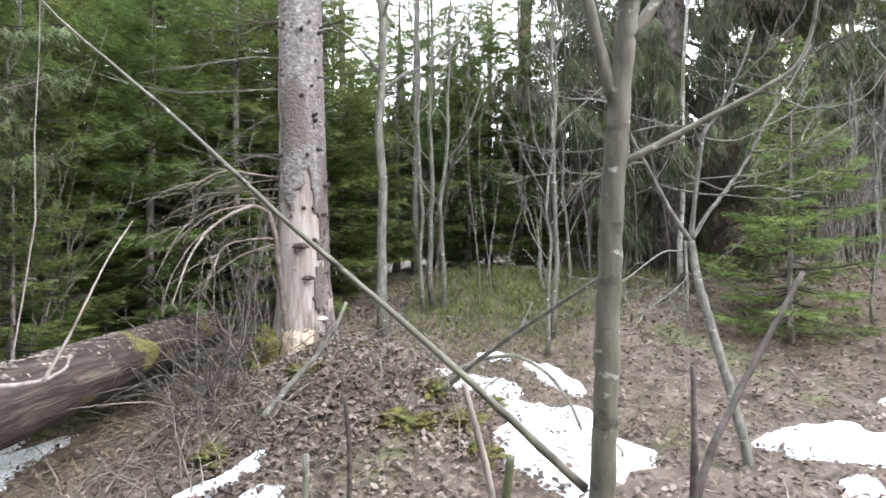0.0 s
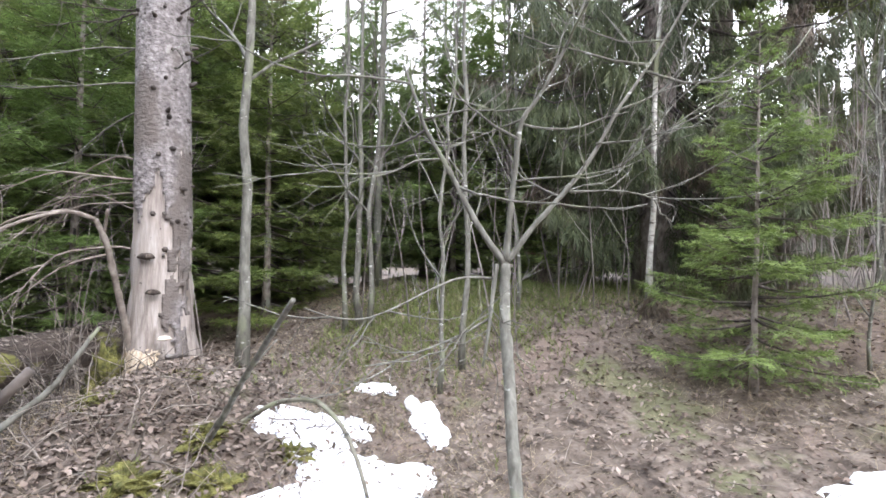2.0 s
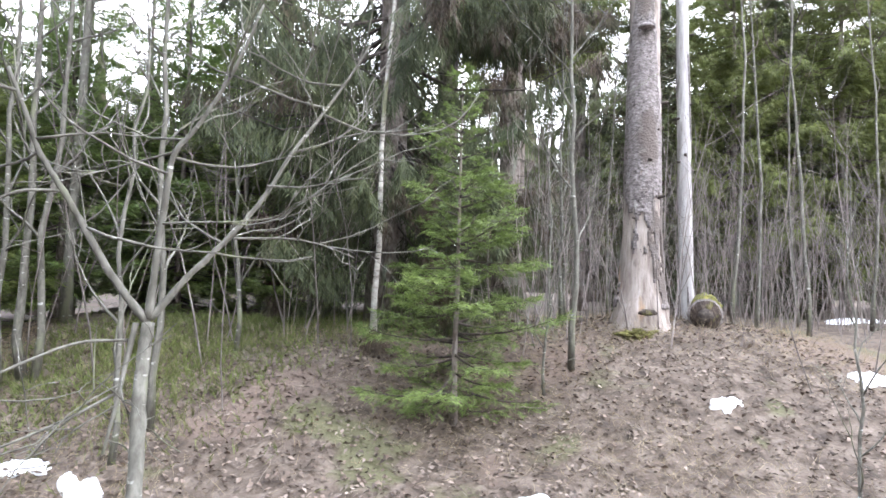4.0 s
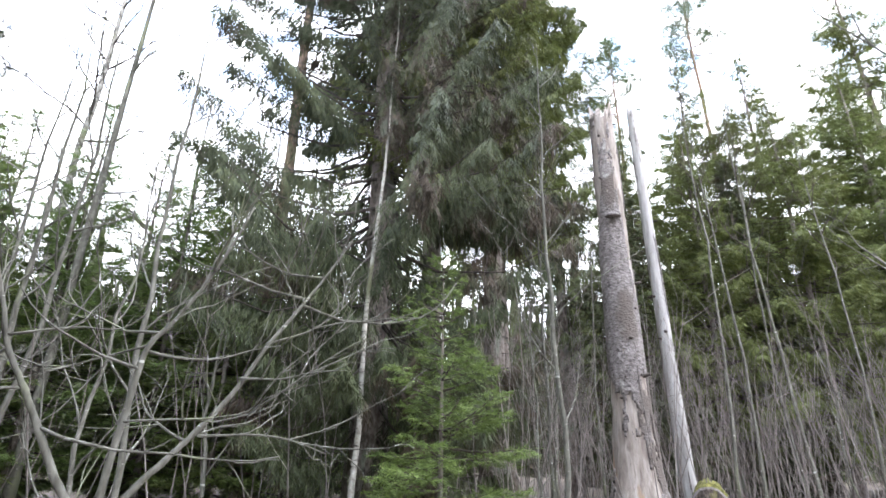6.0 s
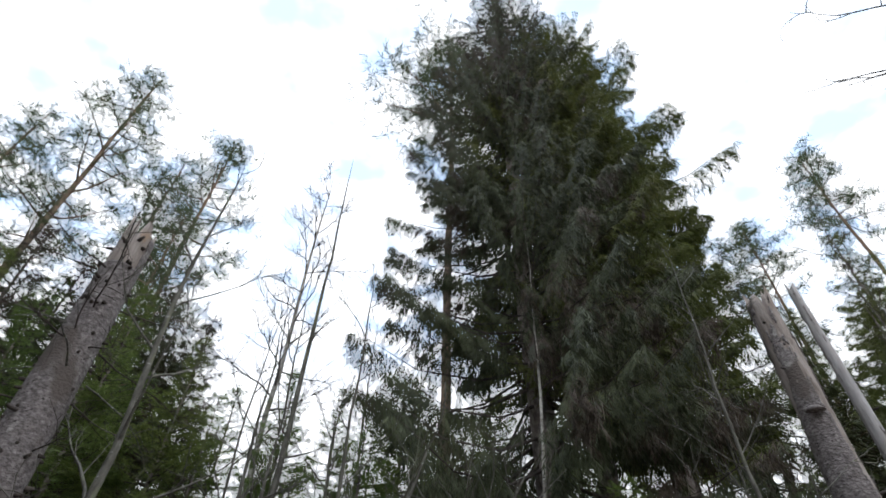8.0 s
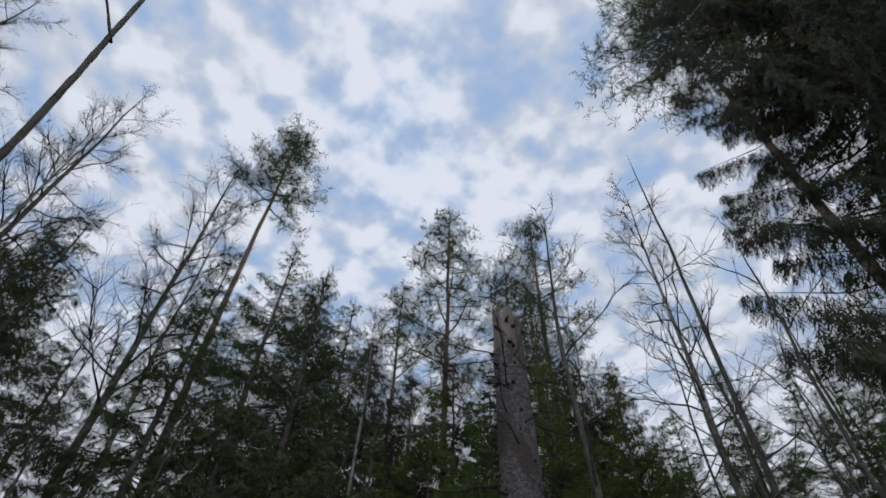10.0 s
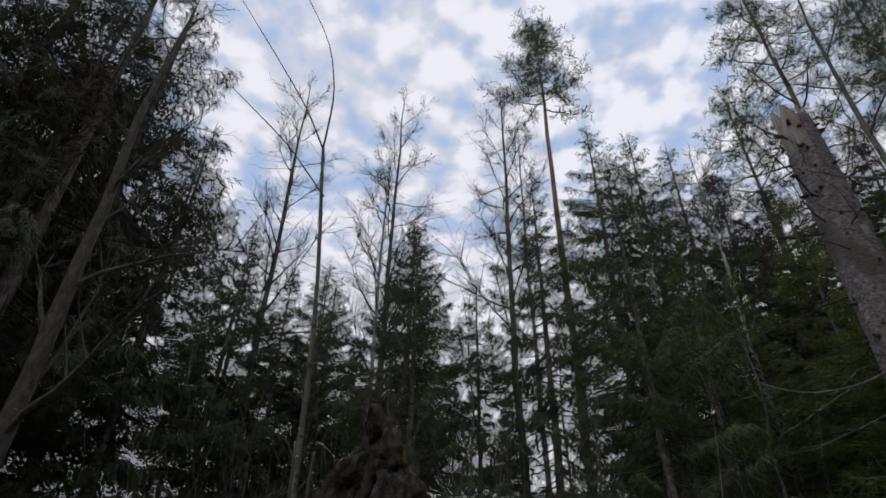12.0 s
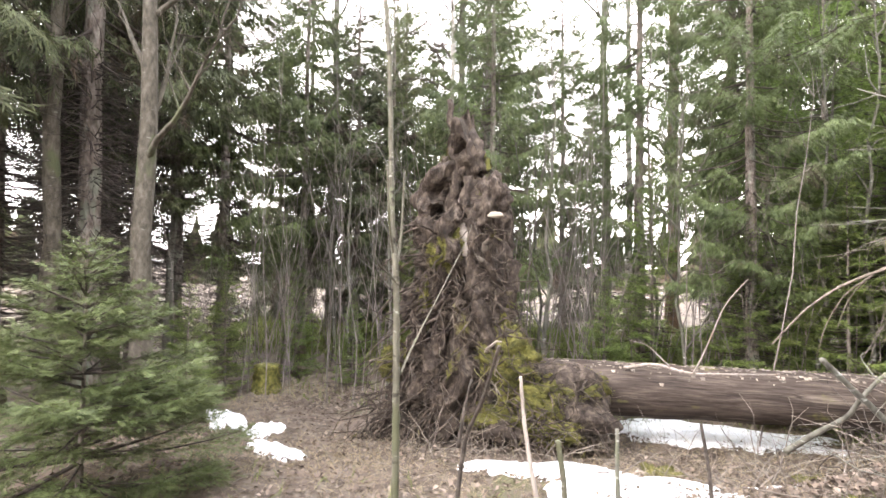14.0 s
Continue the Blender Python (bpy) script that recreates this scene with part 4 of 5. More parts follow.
# ---- the forked tree by the snow ----
fork_paths = [
    ([(2.07, 3.58, -0.05), (2.05, 3.64, 0.25), (2.01, 3.78, 0.62), (1.97, 3.98, 1.05), (1.94, 4.11, 1.36), (1.94, 4.19, 1.61)], 0.036, 0.029),
    ([(1.94, 4.19, 1.61), (1.79, 4.17, 1.81), (1.65, 4.16, 2.06), (1.56, 4.15, 2.23), (1.46, 4.13, 2.39), (1.41, 4.13, 2.55), (1.33, 4.12, 2.76)], 0.021, 0.008),
    ([(1.94, 4.19, 1.63), (1.96, 4.18, 1.91), (1.99, 4.16, 2.21), (2.01, 4.15, 2.44), (2.1, 4.15, 2.55), (2.2, 4.15, 2.73), (2.3, 4.14, 2.94), (2.4, 4.13, 3.24)], 0.02, 0.006),
    ([(1.95, 4.19, 1.63), (2.08, 4.23, 1.82), (2.3, 4.27, 2.07), (2.45, 4.29, 2.28), (2.56, 4.31, 2.51), (2.7, 4.32, 2.72), (2.85, 4.33, 2.96), (2.98, 4.33, 3.2)], 0.018, 0.006),
    ([(1.89, 4.18, 1.61), (1.87, 4.12, 1.42), (1.86, 4.07, 1.27), (1.83, 4.01, 1.05)], 0.015, 0.007),
    ([(1.87, 4.17, 1.53), (1.69, 4.07, 1.54), (1.54, 3.97, 1.47), (1.38, 3.85, 1.38), (1.24, 3.72, 1.32), (1.12, 3.59, 1.34), (1.02, 3.46, 1.4)], 0.009, 0.003),
    ([(1.85, 4.12, 1.3), (1.71, 4.01, 1.22), (1.55, 3.88, 1.16), (1.4, 3.75, 1.11), (1.28, 3.61, 1.11)], 0.008, 0.003),
    ([(1.56, 4.15, 2.22), (1.41, 4.12, 2.21), (1.29, 4.11, 2.14), (1.07, 4.03, 2.11), (0.85, 3.94, 2.13)], 0.009, 0.003),
    ([(2.3, 4.23, 2.04), (2.58, 4.31, 2.06), (2.75, 4.38, 2.04), (2.95, 4.44, 1.97)], 0.008, 0.003),
    ([(2.45, 4.28, 2.33), (2.66, 4.17, 2.32), (2.85, 4.05, 2.37)], 0.007, 0.003),
    ([(2.56, 4.33, 2.53), (2.77, 4.36, 2.61), (2.93, 4.39, 2.74), (3.03, 4.42, 2.88)], 0.008, 0.003),
    ([(2.01, 4.15, 2.44), (1.88, 4.23, 2.41), (1.62, 4.27, 2.32)], 0.008, 0.003),
    ([(1.99, 4.14, 2.09), (2.09, 4.11, 2.1), (2.32, 4.08, 2.11), (2.54, 4.03, 2.14), (2.6, 3.97, 2.27)], 0.007, 0.003)]
forked = stick_thing("forked_tree", fork_paths, M_GREY_BARK, "small bare alder with a three-way forked grey trunk", "tree")
rng = np.random.default_rng(31)
g = Geo()
o = np.array(forked.matrix_basis.translation)
for pts, r0, r1 in fork_paths[1:]:
    p = np.array(pts)
    for _ in range(5):
        q = rng.uniform(0.2, 1) * (len(p) - 1)
        k = min(int(q), len(p) - 2)
        b = p[k] + (p[k + 1] - p[k]) * (q - k)
        c = wander(rng, b - o, unit(p[k + 1] - p[k]) + rng.normal(size=3) * 0.6, rng.uniform(0.25, 0.8), 5, 0.2, 0.06)
        g.tube(c, taper(0.0045, 0.0018, 5), 4, cap=False)
        for _ in range(3):
            m = rng.integers(1, 5)
            g.tube(wander(rng, c[m], unit(c[m] - c[m - 1]) + rng.normal(size=3) * 0.6, rng.uniform(0.1, 0.3), 3, 0.2, 0.05), taper(0.003, 0.0015, 3), 3, cap=False)
part("twig_spray", g.mesh("twig_spray", M_GREY_BARK), forked)["kind"] = "stuff"
for k in range(12):
    p = np.array(fork_paths[1 + k % 3][0]) - o
    q = rng.uniform(0.25, 0.95) * (len(p) - 1)
    i = min(int(q), len(p) - 2)
    a = rng.uniform(0, 2 * np.pi)
    c = wander(rng, p[i] + (p[i + 1] - p[i]) * (q - i), (np.cos(a), 0.6 * np.sin(a), rng.uniform(-0.3, 0.3)), rng.uniform(0.5, 1.2), 9, 0.12, 0.09)
    g = Geo()
    g.tube(c, taper(0.0085, 0.003, 9), 5)
    for _ in range(3):
        m = rng.integers(3, 9)
        g.tube(wander(rng, c[m], unit(c[m] - c[m - 1]) + rng.normal(size=3) * 0.5, rng.uniform(0.15, 0.4), 4, 0.15, 0.08), taper(0.004, 0.002, 4), 3, cap=False)
    part("side_branch", g.mesh("side_branch", M_GREY_BARK), forked)

# ---- slim bare trees ----
alder = bare_meshes(41, 8.5, 0.06, M_GREY_BARK, first=0.3, limbs=12, limb=0.22, spread=0.7, twigs=5, fine=3, wob=0.09)
alder_b = bare_meshes(42, 7.0, 0.035, M_GREY_BARK, first=0.2, limbs=12, limb=0.22, spread=0.7, twigs=4, fine=3, wob=0.11)
alder_c = bare_meshes(43, 5.5, 0.028, M_GREY_BARK, first=0.15, limbs=11, limb=0.24, twigs=3, fine=2, wob=0.14)
ALD = "slim bare alder with grey lichen-spotted bark"
for k, (x, y, me, turn, size) in enumerate([(-0.66, 6.0, alder, 0, 1), (1.42, 6.9, alder_b, 60, 1), (-0.15, 8.3, alder, 120, 0.8), (0.0, 8.2, alder_b, 200, 1.1), (-0.3, 8.1, alder_b, 300, 1.0),
                                      (1.25, 6.4, alder_c, 90, 0.9), (5.8, 6.9, alder_b, 20, 1.0), (5.3, 6.6, alder_c, 140, 0.6), (2.0, 8.6, alder_c, 10, 1.0), (3.0, 11, alder_b, 45, 1.1),
                                      (6.6, 8.6, alder_b, 250, 0.9), (7.0, 9.2, alder_c, 190, 1.2), (-4.4, -5.0, alder, 260, 1.3),
                                      (-5.2, 3.7, alder_c, 80, 1.1), (-5.5, 0.8, alder_b, 10, 1.1), (-5.0, 1.6, alder_c, 220, 1.3), (-6.2, 3.4, alder_b, 100, 1.1), (-4.6, -0.9, alder_b, 170, 0.9), (-6.8, -2.6, alder_b, 40, 1.0), (-7.4, -3.3, alder_c, 140, 1.3), (-6.0, 0.4, alder_c, 290, 1.4), (-6.6, 1.4, alder_b, 75, 1.0), (-5.4, 5.9, alder_b, 15, 1.0), (-5.0, 6.1, alder_c, 115, 1.3), (-4.9, 5.4, alder_c, 200, 1.2), (-8.0, -0.2, alder_b, 310, 1.1), (8.0, 3.6, alder_b, 60, 1.6), (6.3, 4.0, alder_c, 200, 0.5)]):
    bare_tree("alder_tree", me, x, y, ALD, "alder tree", "slim bare alders", turn, size)
pole = bare_meshes(54, 14.3, 0.075, M_GREY_BARK, first=0.3, limbs=7, limb=0.07, spread=1.2, twigs=2, fine=1, wob=0.02, up=-0.02)
bare_tree("dead_pole", pole, -0.55, 10.6, "tall bare dead tree trunk with a few short stubs", "dead tree", turn=30)
alder_tall = bare_meshes(55, 10.5, 0.125, M_ALDER_BARK, first=0.26, limbs=13, limb=0.25, spread=0.42, twigs=8, fine=5, wob=0.05)
bare_tree("alder_tree", alder_tall, -1.25, -2.62, "grey alder trunk with upswept bare branches near the path", "alder tree", "slim bare alders", 40)
bare_tree("alder_tree", alder_tall, -1.75, -4.6, "grey alder trunk with upswept bare branches", "alder tree", "slim bare alders", 200, 1.05)
birch = bare_meshes(51, 16, 0.10, M_BIRCH_BARK, first=0.42, limbs=26, limb=0.2, spread=0.75, twigs=12, fine=8, twig_mat=M_DARK_BARK, wob=0.03)
birch_b = bare_meshes(52, 20, 0.15, M_GREY_BARK, first=0.40, limbs=30, limb=0.22, spread=0.75, twigs=13, fine=9, twig_mat=M_DARK_BARK, wob=0.03)
birch_slim = bare_meshes(53, 9, 0.042, M_BIRCH_BARK, first=0.55, limbs=12, limb=0.2, twigs=4, twig_mat=M_DARK_BARK, lean=(0.02, 0), wob=0.05)
young_stem = bare_meshes(56, 9, 0.030, M_GREY_BARK, first=0.5, limbs=12, limb=0.16, twigs=4, twig_mat=M_DARK_BARK, lean=(0.01, 0), wob=0.06)
bare_tree("birch_tree", birch_slim, 3.72, 8.4, "slim white-barked birch stem beside the big spruces", "birch tree", "bare birches")
for x, y, me, turn, size in [(-3.0, 16.0, birch, 40, 1.3), (-10.7, -5.0, birch_b, 0, 1.0), (-11.0, -1.2, birch_b, 120, 0.95), (-13.3, 2.8, birch_b, 200, 1.12), (-14.5, 3.6, birch, 20, 1.3),
                             (-7.0, -0.45, birch, 80, 0.8), (-9.5, 6.4, birch, 150, 0.9), (-9.0, 8.2, birch, 250, 0.85), (1.5, 17.5, birch, 300, 0.8), (-0.5, 18.5, birch, 10, 0.9), (-6, 15, birch, 330, 0.8), (9.5, -6, birch, 50, 1.1), (-6, -12, birch_b, 70, 0.9)]:
    bare_tree("birch_tree", me, x, y, "tall bare birch with pale trunk and fine dark twigs", "birch tree", "bare birches", turn, size)

# ---- spruces ----
giant = spruce_parts(61, 27, 0.27, 3.6, 1.2, M_NEEDLE_DARK, spray=0.17, K=4, per=9, gap=0.44, droop=0.5, hang=2.0, density=1.02, dead=60, width=0.24, belly=0.14, fan=0.30, point=0.6)
giant_b = spruce_parts(62, 24, 0.21, 3.4, 6.0, M_NEEDLE_OLIVE_LIT, spray=0.18, K=4, per=6, gap=0.45, droop=0.4, hang=1.2, density=1.05, dead=50, width=0.30, belly=0.3, fan=0.32, point=0.65)
mid = spruce_parts(63, 9, 0.08, 2.1, 0.5, M_NEEDLE_YOUNG, spray=0.155, K=5, per=6, gap=0.35, droop=0.22, density=0.86, width=0.26, fan=0.38)
mid_b = spruce_parts(64, 7.5, 0.065, 1.8, 0.3, M_NEEDLE_YOUNG, spray=0.145, K=5, per=6, gap=0.33, droop=0.2, density=0.86, width=0.26, fan=0.38)
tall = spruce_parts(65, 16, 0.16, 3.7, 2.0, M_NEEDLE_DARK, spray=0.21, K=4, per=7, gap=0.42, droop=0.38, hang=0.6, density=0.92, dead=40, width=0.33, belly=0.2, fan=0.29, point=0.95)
tall_open = spruce_parts(69, 16, 0.155, 3.2, 3.6, M_NEEDLE, spray=0.18, K=5, per=6, gap=0.44, droop=0.4, hang=0.7, density=0.85, dead=260, width=0.25, belly=0.25, fan=0.3, point=0.9)
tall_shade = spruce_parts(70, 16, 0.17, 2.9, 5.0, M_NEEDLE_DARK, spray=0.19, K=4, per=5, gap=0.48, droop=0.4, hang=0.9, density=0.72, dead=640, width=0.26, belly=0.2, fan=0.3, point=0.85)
far_s = spruce_parts(66, 15, 0.17, 2.8, 0.6, M_NEEDLE_DARK, spray=0.42, K=4, per=7, gap=0.58, droop=0.3, hang=0.4, density=0.9, width=0.33)
small = spruce_parts(67, 3.8, 0.035, 1.12, 0.25, M_NEEDLE_YOUNG, spray=0.115, K=7, per=6, gap=0.23, droop=0.18, density=0.9, width=0.22, fan=0.38)
small_b = spruce_parts(68, 2.25, 0.025, 1.3, 0.1, M_NEEDLE, spray=0.11, K=8, per=8, gap=0.16, droop=0.12, density=1.15, width=0.15)
spruce(giant, 4.15, 9.7, "huge old spruce with drooping curtains of dark twigs", group="old spruces", turn=20)
for x, y, turn, size in [(5.2, 10.4, 100, 1.0), (6.85, 11.4, 200, 1.12), (8.0, 13.5, 60, 1.05)]:
    spruce(giant_b, x, y, "tall old spruce with straight scaly trunk", group="old spruces", turn=turn, size=size)
spruce(small, 4.28, 6.6, "young bright green spruce on the leaf-covered bank", "young spruce")
spruce(small_b, 0.6, -1.35, "small bushy green spruce beside the path", "young spruce", turn=70, size=0.93)
YS = "dense young spruce with fresh green branches"
for k, (x, y, me, turn, size) in enumerate([(-4.4, 8.0, mid, 0, 0.9), (-5.6, 6.6, mid_b, 40, 1.0), (-3.6, 9.3, mid, 80, 1.0), (-6.4, 8.6, mid, 130, 1.1), (-2.2, 9.6, mid_b, 190, 1.0), (-4.9, 10.8, mid, 240, 1.1),
                                            (-1.0, 11.5, mid, 20, 0.85), (0.6, 12.5, mid_b, 300, 1.0), (1.8, 12.2, mid, 170, 0.85), (-2.6, 12.5, mid, 50, 0.9), (2.6, 13.5, mid_b, 10, 1.0),
                                            (-5.7, 3.3, mid_b, 90, 0.56), (-4.5, 5.6, mid_b, 10, 0.5), (-4.3, 2.5, mid_b, 270, 0.3), (-4.9, 4.5, mid, 310, 0.36), (-6.9, 5.4, mid, 200, 0.8), (-5.6, 7.0, mid_b, 160, 0.7),
                                            (1.2, 14.0, mid, 15, 1.0), (3.3, 12.6, mid, 95, 0.7), (-0.2, 13.4, mid, 205, 0.9), (4.8, 13.0, mid_b, 285, 0.8), (-1.8, 14.5, mid, 30, 0.9), (0.4, 15.2, mid, 100, 0.9), (-4.2, 14.5, mid, 160, 0.95), (-7.5, 11.5, mid, 260, 1.2), (-8.4, 6.8, mid, 330, 1.1), (3.6, 14.6, mid_b, 80, 1.3), (5.8, 14.8, mid_b, 180, 1.2), (-3.9, -3.5, mid_b, 330, 0.32), (-2.9, -3.4, mid, 60, 0.24),
                                            (-5.4, -1.9, mid_b, 70, 0.24), (-5.8, -3.3, mid_b, 210, 0.3), (-7.2, -1.2, mid, 20, 0.4), (-7.0, 1.0, mid_b, 120, 0.42), (-8.2, -2.2, mid_b, 290, 0.3), (-2.0, 10.6, mid_b, 33, 0.9)]):
    spruce(me, x, y, YS, "young spruce", "young spruces", turn, size)
# tall crown again, in brighter olive needles that stand in for sunlight
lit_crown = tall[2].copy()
lit_crown.materials[0] = M_NEEDLE_OLIVE_LIT
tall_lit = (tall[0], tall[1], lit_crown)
DS = "dark forest spruce with dead lower branches"
for k, (x, y, me, turn, size) in enumerate([(-13.0, 6.2, tall_open, 0, 1.2), (-13.2, 7.9, tall_open, 60, 1.18), (-11.3, 8.6, tall_open, 130, 1.02), (-8.2, 3.3, tall_open, 80, 0.78), (-12.5, 10.4, tall, 40, 1.0), (-15.1, -1.2, tall_open, 60, 1.0), (-14.0, -7.6, tall_open, 130, 0.95), (-19, -6, tall_open, 200, 1.05),
                                            (-10.5, -0.4, tall_open, 20, 0.8), (-11.9, 1.6, tall_open, 150, 0.72), (-9.9, -2.8, tall_open, 275, 0.66), (-7.2, -4.0, tall_open, 45, 0.66), (-5.4, -4.7, tall_open, 195, 0.75), (-8.6, -3.3, tall, 255, 0.62), (-12.6, -3.4, tall_open, 310, 0.75), (-4.95, 4.6, tall_open, 215, 0.62),
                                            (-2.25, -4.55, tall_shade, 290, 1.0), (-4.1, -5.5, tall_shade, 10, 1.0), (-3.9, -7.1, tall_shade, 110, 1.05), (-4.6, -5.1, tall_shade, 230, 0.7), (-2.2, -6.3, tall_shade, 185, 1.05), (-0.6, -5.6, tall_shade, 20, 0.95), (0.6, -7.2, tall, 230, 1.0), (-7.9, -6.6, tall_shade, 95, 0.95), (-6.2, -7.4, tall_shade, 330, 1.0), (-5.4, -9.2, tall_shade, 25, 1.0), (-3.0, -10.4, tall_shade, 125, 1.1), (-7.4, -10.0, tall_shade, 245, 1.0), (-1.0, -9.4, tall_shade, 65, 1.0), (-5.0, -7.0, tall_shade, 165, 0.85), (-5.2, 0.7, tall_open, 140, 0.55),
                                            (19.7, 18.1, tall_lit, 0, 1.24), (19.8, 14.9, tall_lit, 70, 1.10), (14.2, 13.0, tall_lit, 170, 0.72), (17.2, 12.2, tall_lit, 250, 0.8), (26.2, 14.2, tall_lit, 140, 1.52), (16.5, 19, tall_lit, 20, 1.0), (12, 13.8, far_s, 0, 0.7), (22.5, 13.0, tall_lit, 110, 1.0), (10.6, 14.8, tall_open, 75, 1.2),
                                            (-9.45, 10.2, tall, 15, 0.78), (-7.3, 11.5, tall, 75, 0.72), (-5.9, 13.0, tall, 155, 0.74), (-4.1, 13.0, tall, 215, 0.66), (-8.4, 9.0, tall, 275, 0.62), (-10.4, 12.8, tall, 335, 0.9), (-6.9, 15.2, tall, 5, 0.85)]):
    spruce(me, x, y, DS, "spruce tree", "forest spruces", turn, size)
rng = np.random.default_rng(71)
for k in range(60):
    az, dist = k / 60 * 2 * np.pi + rng.uniform(-0.04, 0.04), (rng.uniform(17, 24), rng.uniform(25, 32), rng.uniform(33, 44))[k % 3]
    if (1.15 < az < 3.7 and k % 2) or (3.75 < az < 5.0 and k % 3):
        continue
    x, y = 1.5 + dist * math.sin(az), 3 + dist * math.cos(az)
    spruce(far_s, x, y, "distant forest spruce in the surrounding woods", "spruce tree", "distant spruces", rng.uniform(0, 360), rng.uniform(0.42, 0.6) + dist * 0.009)

# ---- woods beyond: a dark ragged wall of far trees, open towards the field ----
rng = np.random.default_rng(75)
g = Geo()
for k in range(900):
    az, dist = rng.uniform(0, 2 * np.pi), rng.uniform(51, 75)
    field = 3.7 < az < 5.05
    if field and k % 4:
        continue
    x, y, h, w = 1.5 + dist * math.sin(az), 3 + dist * math.cos(az), rng.uniform(4, 9) if field else rng.uniform(12, 20), rng.uniform(1.8, 3.0)
    z = gz(x, y)
    side = np.array([math.cos(az), -math.sin(az), 0.0])
    base = np.array([x, y, z])
    n = 7
    for q in range(n):
        zz, ww = h * q / n, w * (1 - q / n) ** 0.8
        top = base + [0, 0, zz + h / n * 1.9]
        g.put([base + [0, 0, zz] - side * ww * rng.uniform(0.7, 1.1), base + [0, 0, zz] + side * ww * rng.uniform(0.7, 1.1), top], [(0, 1, 2)])
tagged(new("backdrop", g.mesh("backdrop", M_NEEDLE_DARK)), "dark wall of distant spruce woods", "woods", kind="structure")

# ---- pines ----
pine_a = pine_meshes(81, 30, 0.20, 23, 2.6)
pine_c = pine_meshes(83, 31, 0.20, 22, 4.2, limbs=50, tuft=0.26)
pine_b = pine_meshes(82, 24, 0.18, 12, 2.4, limbs=44, tufts=20)
PN = "tall pine with a bare orange trunk and high crown"
for x, y, me, turn, size in [(-16, 5.1, pine_a, 0, 1.0), (25.0, 21.5, pine_a, 90, 1.02), (21.2, 24.6, pine_a, 200, 0.9), (-16.9, 18.1, pine_b, 0, 1.4), (-11.7, 20.5, pine_b, 100, 1.25), (-14.5, 21, pine_b, 220, 1.2), (-19, 16, pine_b, 300, 1.1), (-5.6, 11.8, pine_b, 40, 0.55), (2.3, 15.2, pine_c, 150, 1.0)]:
    pine(me, x, y, PN, turn, size, "pines")

# ---- the grey thicket of thin stems ----
def thicket(name, x0, y0, sx, sy, count, h, seed, label):
    rng = np.random.default_rng(seed)
    t = thing(name, x0, y0, label, "thicket")
    t["kind"] = "stuff"
    g = Geo()
    o = np.array(t.matrix_basis.translation)
    for _ in range(count):
        x, y = x0 + rng.normal() * sx, y0 + rng.normal() * sy
        p = np.array([x, y, gz(x, y) - 0.02]) - o
        c = wander(rng, p, (rng.normal() * 0.16, rng.normal() * 0.16, 1), h * rng.uniform(0.5, 1.2), 6, 0.06, 0.02)
        g.tube(c, taper(rng.uniform(0.006, 0.014), 0.003, 6), 4, cap=False)
        for _ in range(6):
            k = rng.integers(2, 7)
            g.tube(wander(rng, c[k], unit(c[k] - c[k - 1]) + rng.normal(size=3) * 0.45, h * rng.uniform(0.12, 0.3), 3, 0.15, 0.05), taper(0.004, 0.0015, 3), 3, cap=False)
    part("stems", g.mesh("stems", M_THICKET), t)
    return t


thicket("thicket", 11.5, 10.5, 2.6, 1.8, 260, 3.2, 91, "dense thicket of thin bare grey-brown stems")
thicket("thicket", 14.5, 8.5, 2.2, 2.6, 200, 3.4, 92, "dense thicket of thin bare grey-brown stems")
thicket("thicket", 6.4, 8.4, 0.7, 0.7, 40, 2.8, 93, "loose bare shoots round a dead trunk")
for x, y, sx, sy, n, h, seed in [(0.9, 8.9, 1.1, 0.7, 18, 3.6, 94), (3.0, 9.2, 0.8, 0.7, 12, 4.0, 95), (-4.9, 0.4, 0.6, 1.3, 30, 4.2, 96), (-5.0, 3.6, 0.7, 1.6, 34, 3.8, 97), (-4.8, -2.6, 0.9, 0.9, 13, 4.6, 98), (-2.9, 7.6, 0.5, 0.5, 14, 3.2, 99), (-7.6, -1.8, 1.3, 1.6, 60, 5.5, 150), (-7.4, 2.2, 1.2, 1.3, 60, 5.5, 151), (-6.2, -4.6, 1.2, 0.9, 34, 4.5, 152), (-6.6, 5.4, 0.8, 1.2, 40, 5.0, 153)]:
    thicket("thicket", x, y, sx, sy, n, h, seed, "loose group of thin bare grey deciduous shoots")
for x, y, turn, size in [(9.5, 8.3, 0, 1.0), (10.1, 8.4, 60, 1.0), (11.0, 8.2, 130, 1.05), (12.3, 9.5, 200, 1.0), (9.0, 11.0, 270, 0.9), (13.0, 8.6, 20, 1.0)]:
    bare_tree("young_tree", young_stem, x, y, "slim straight grey young stem at the thicket", "tree", "young stems", turn, size)

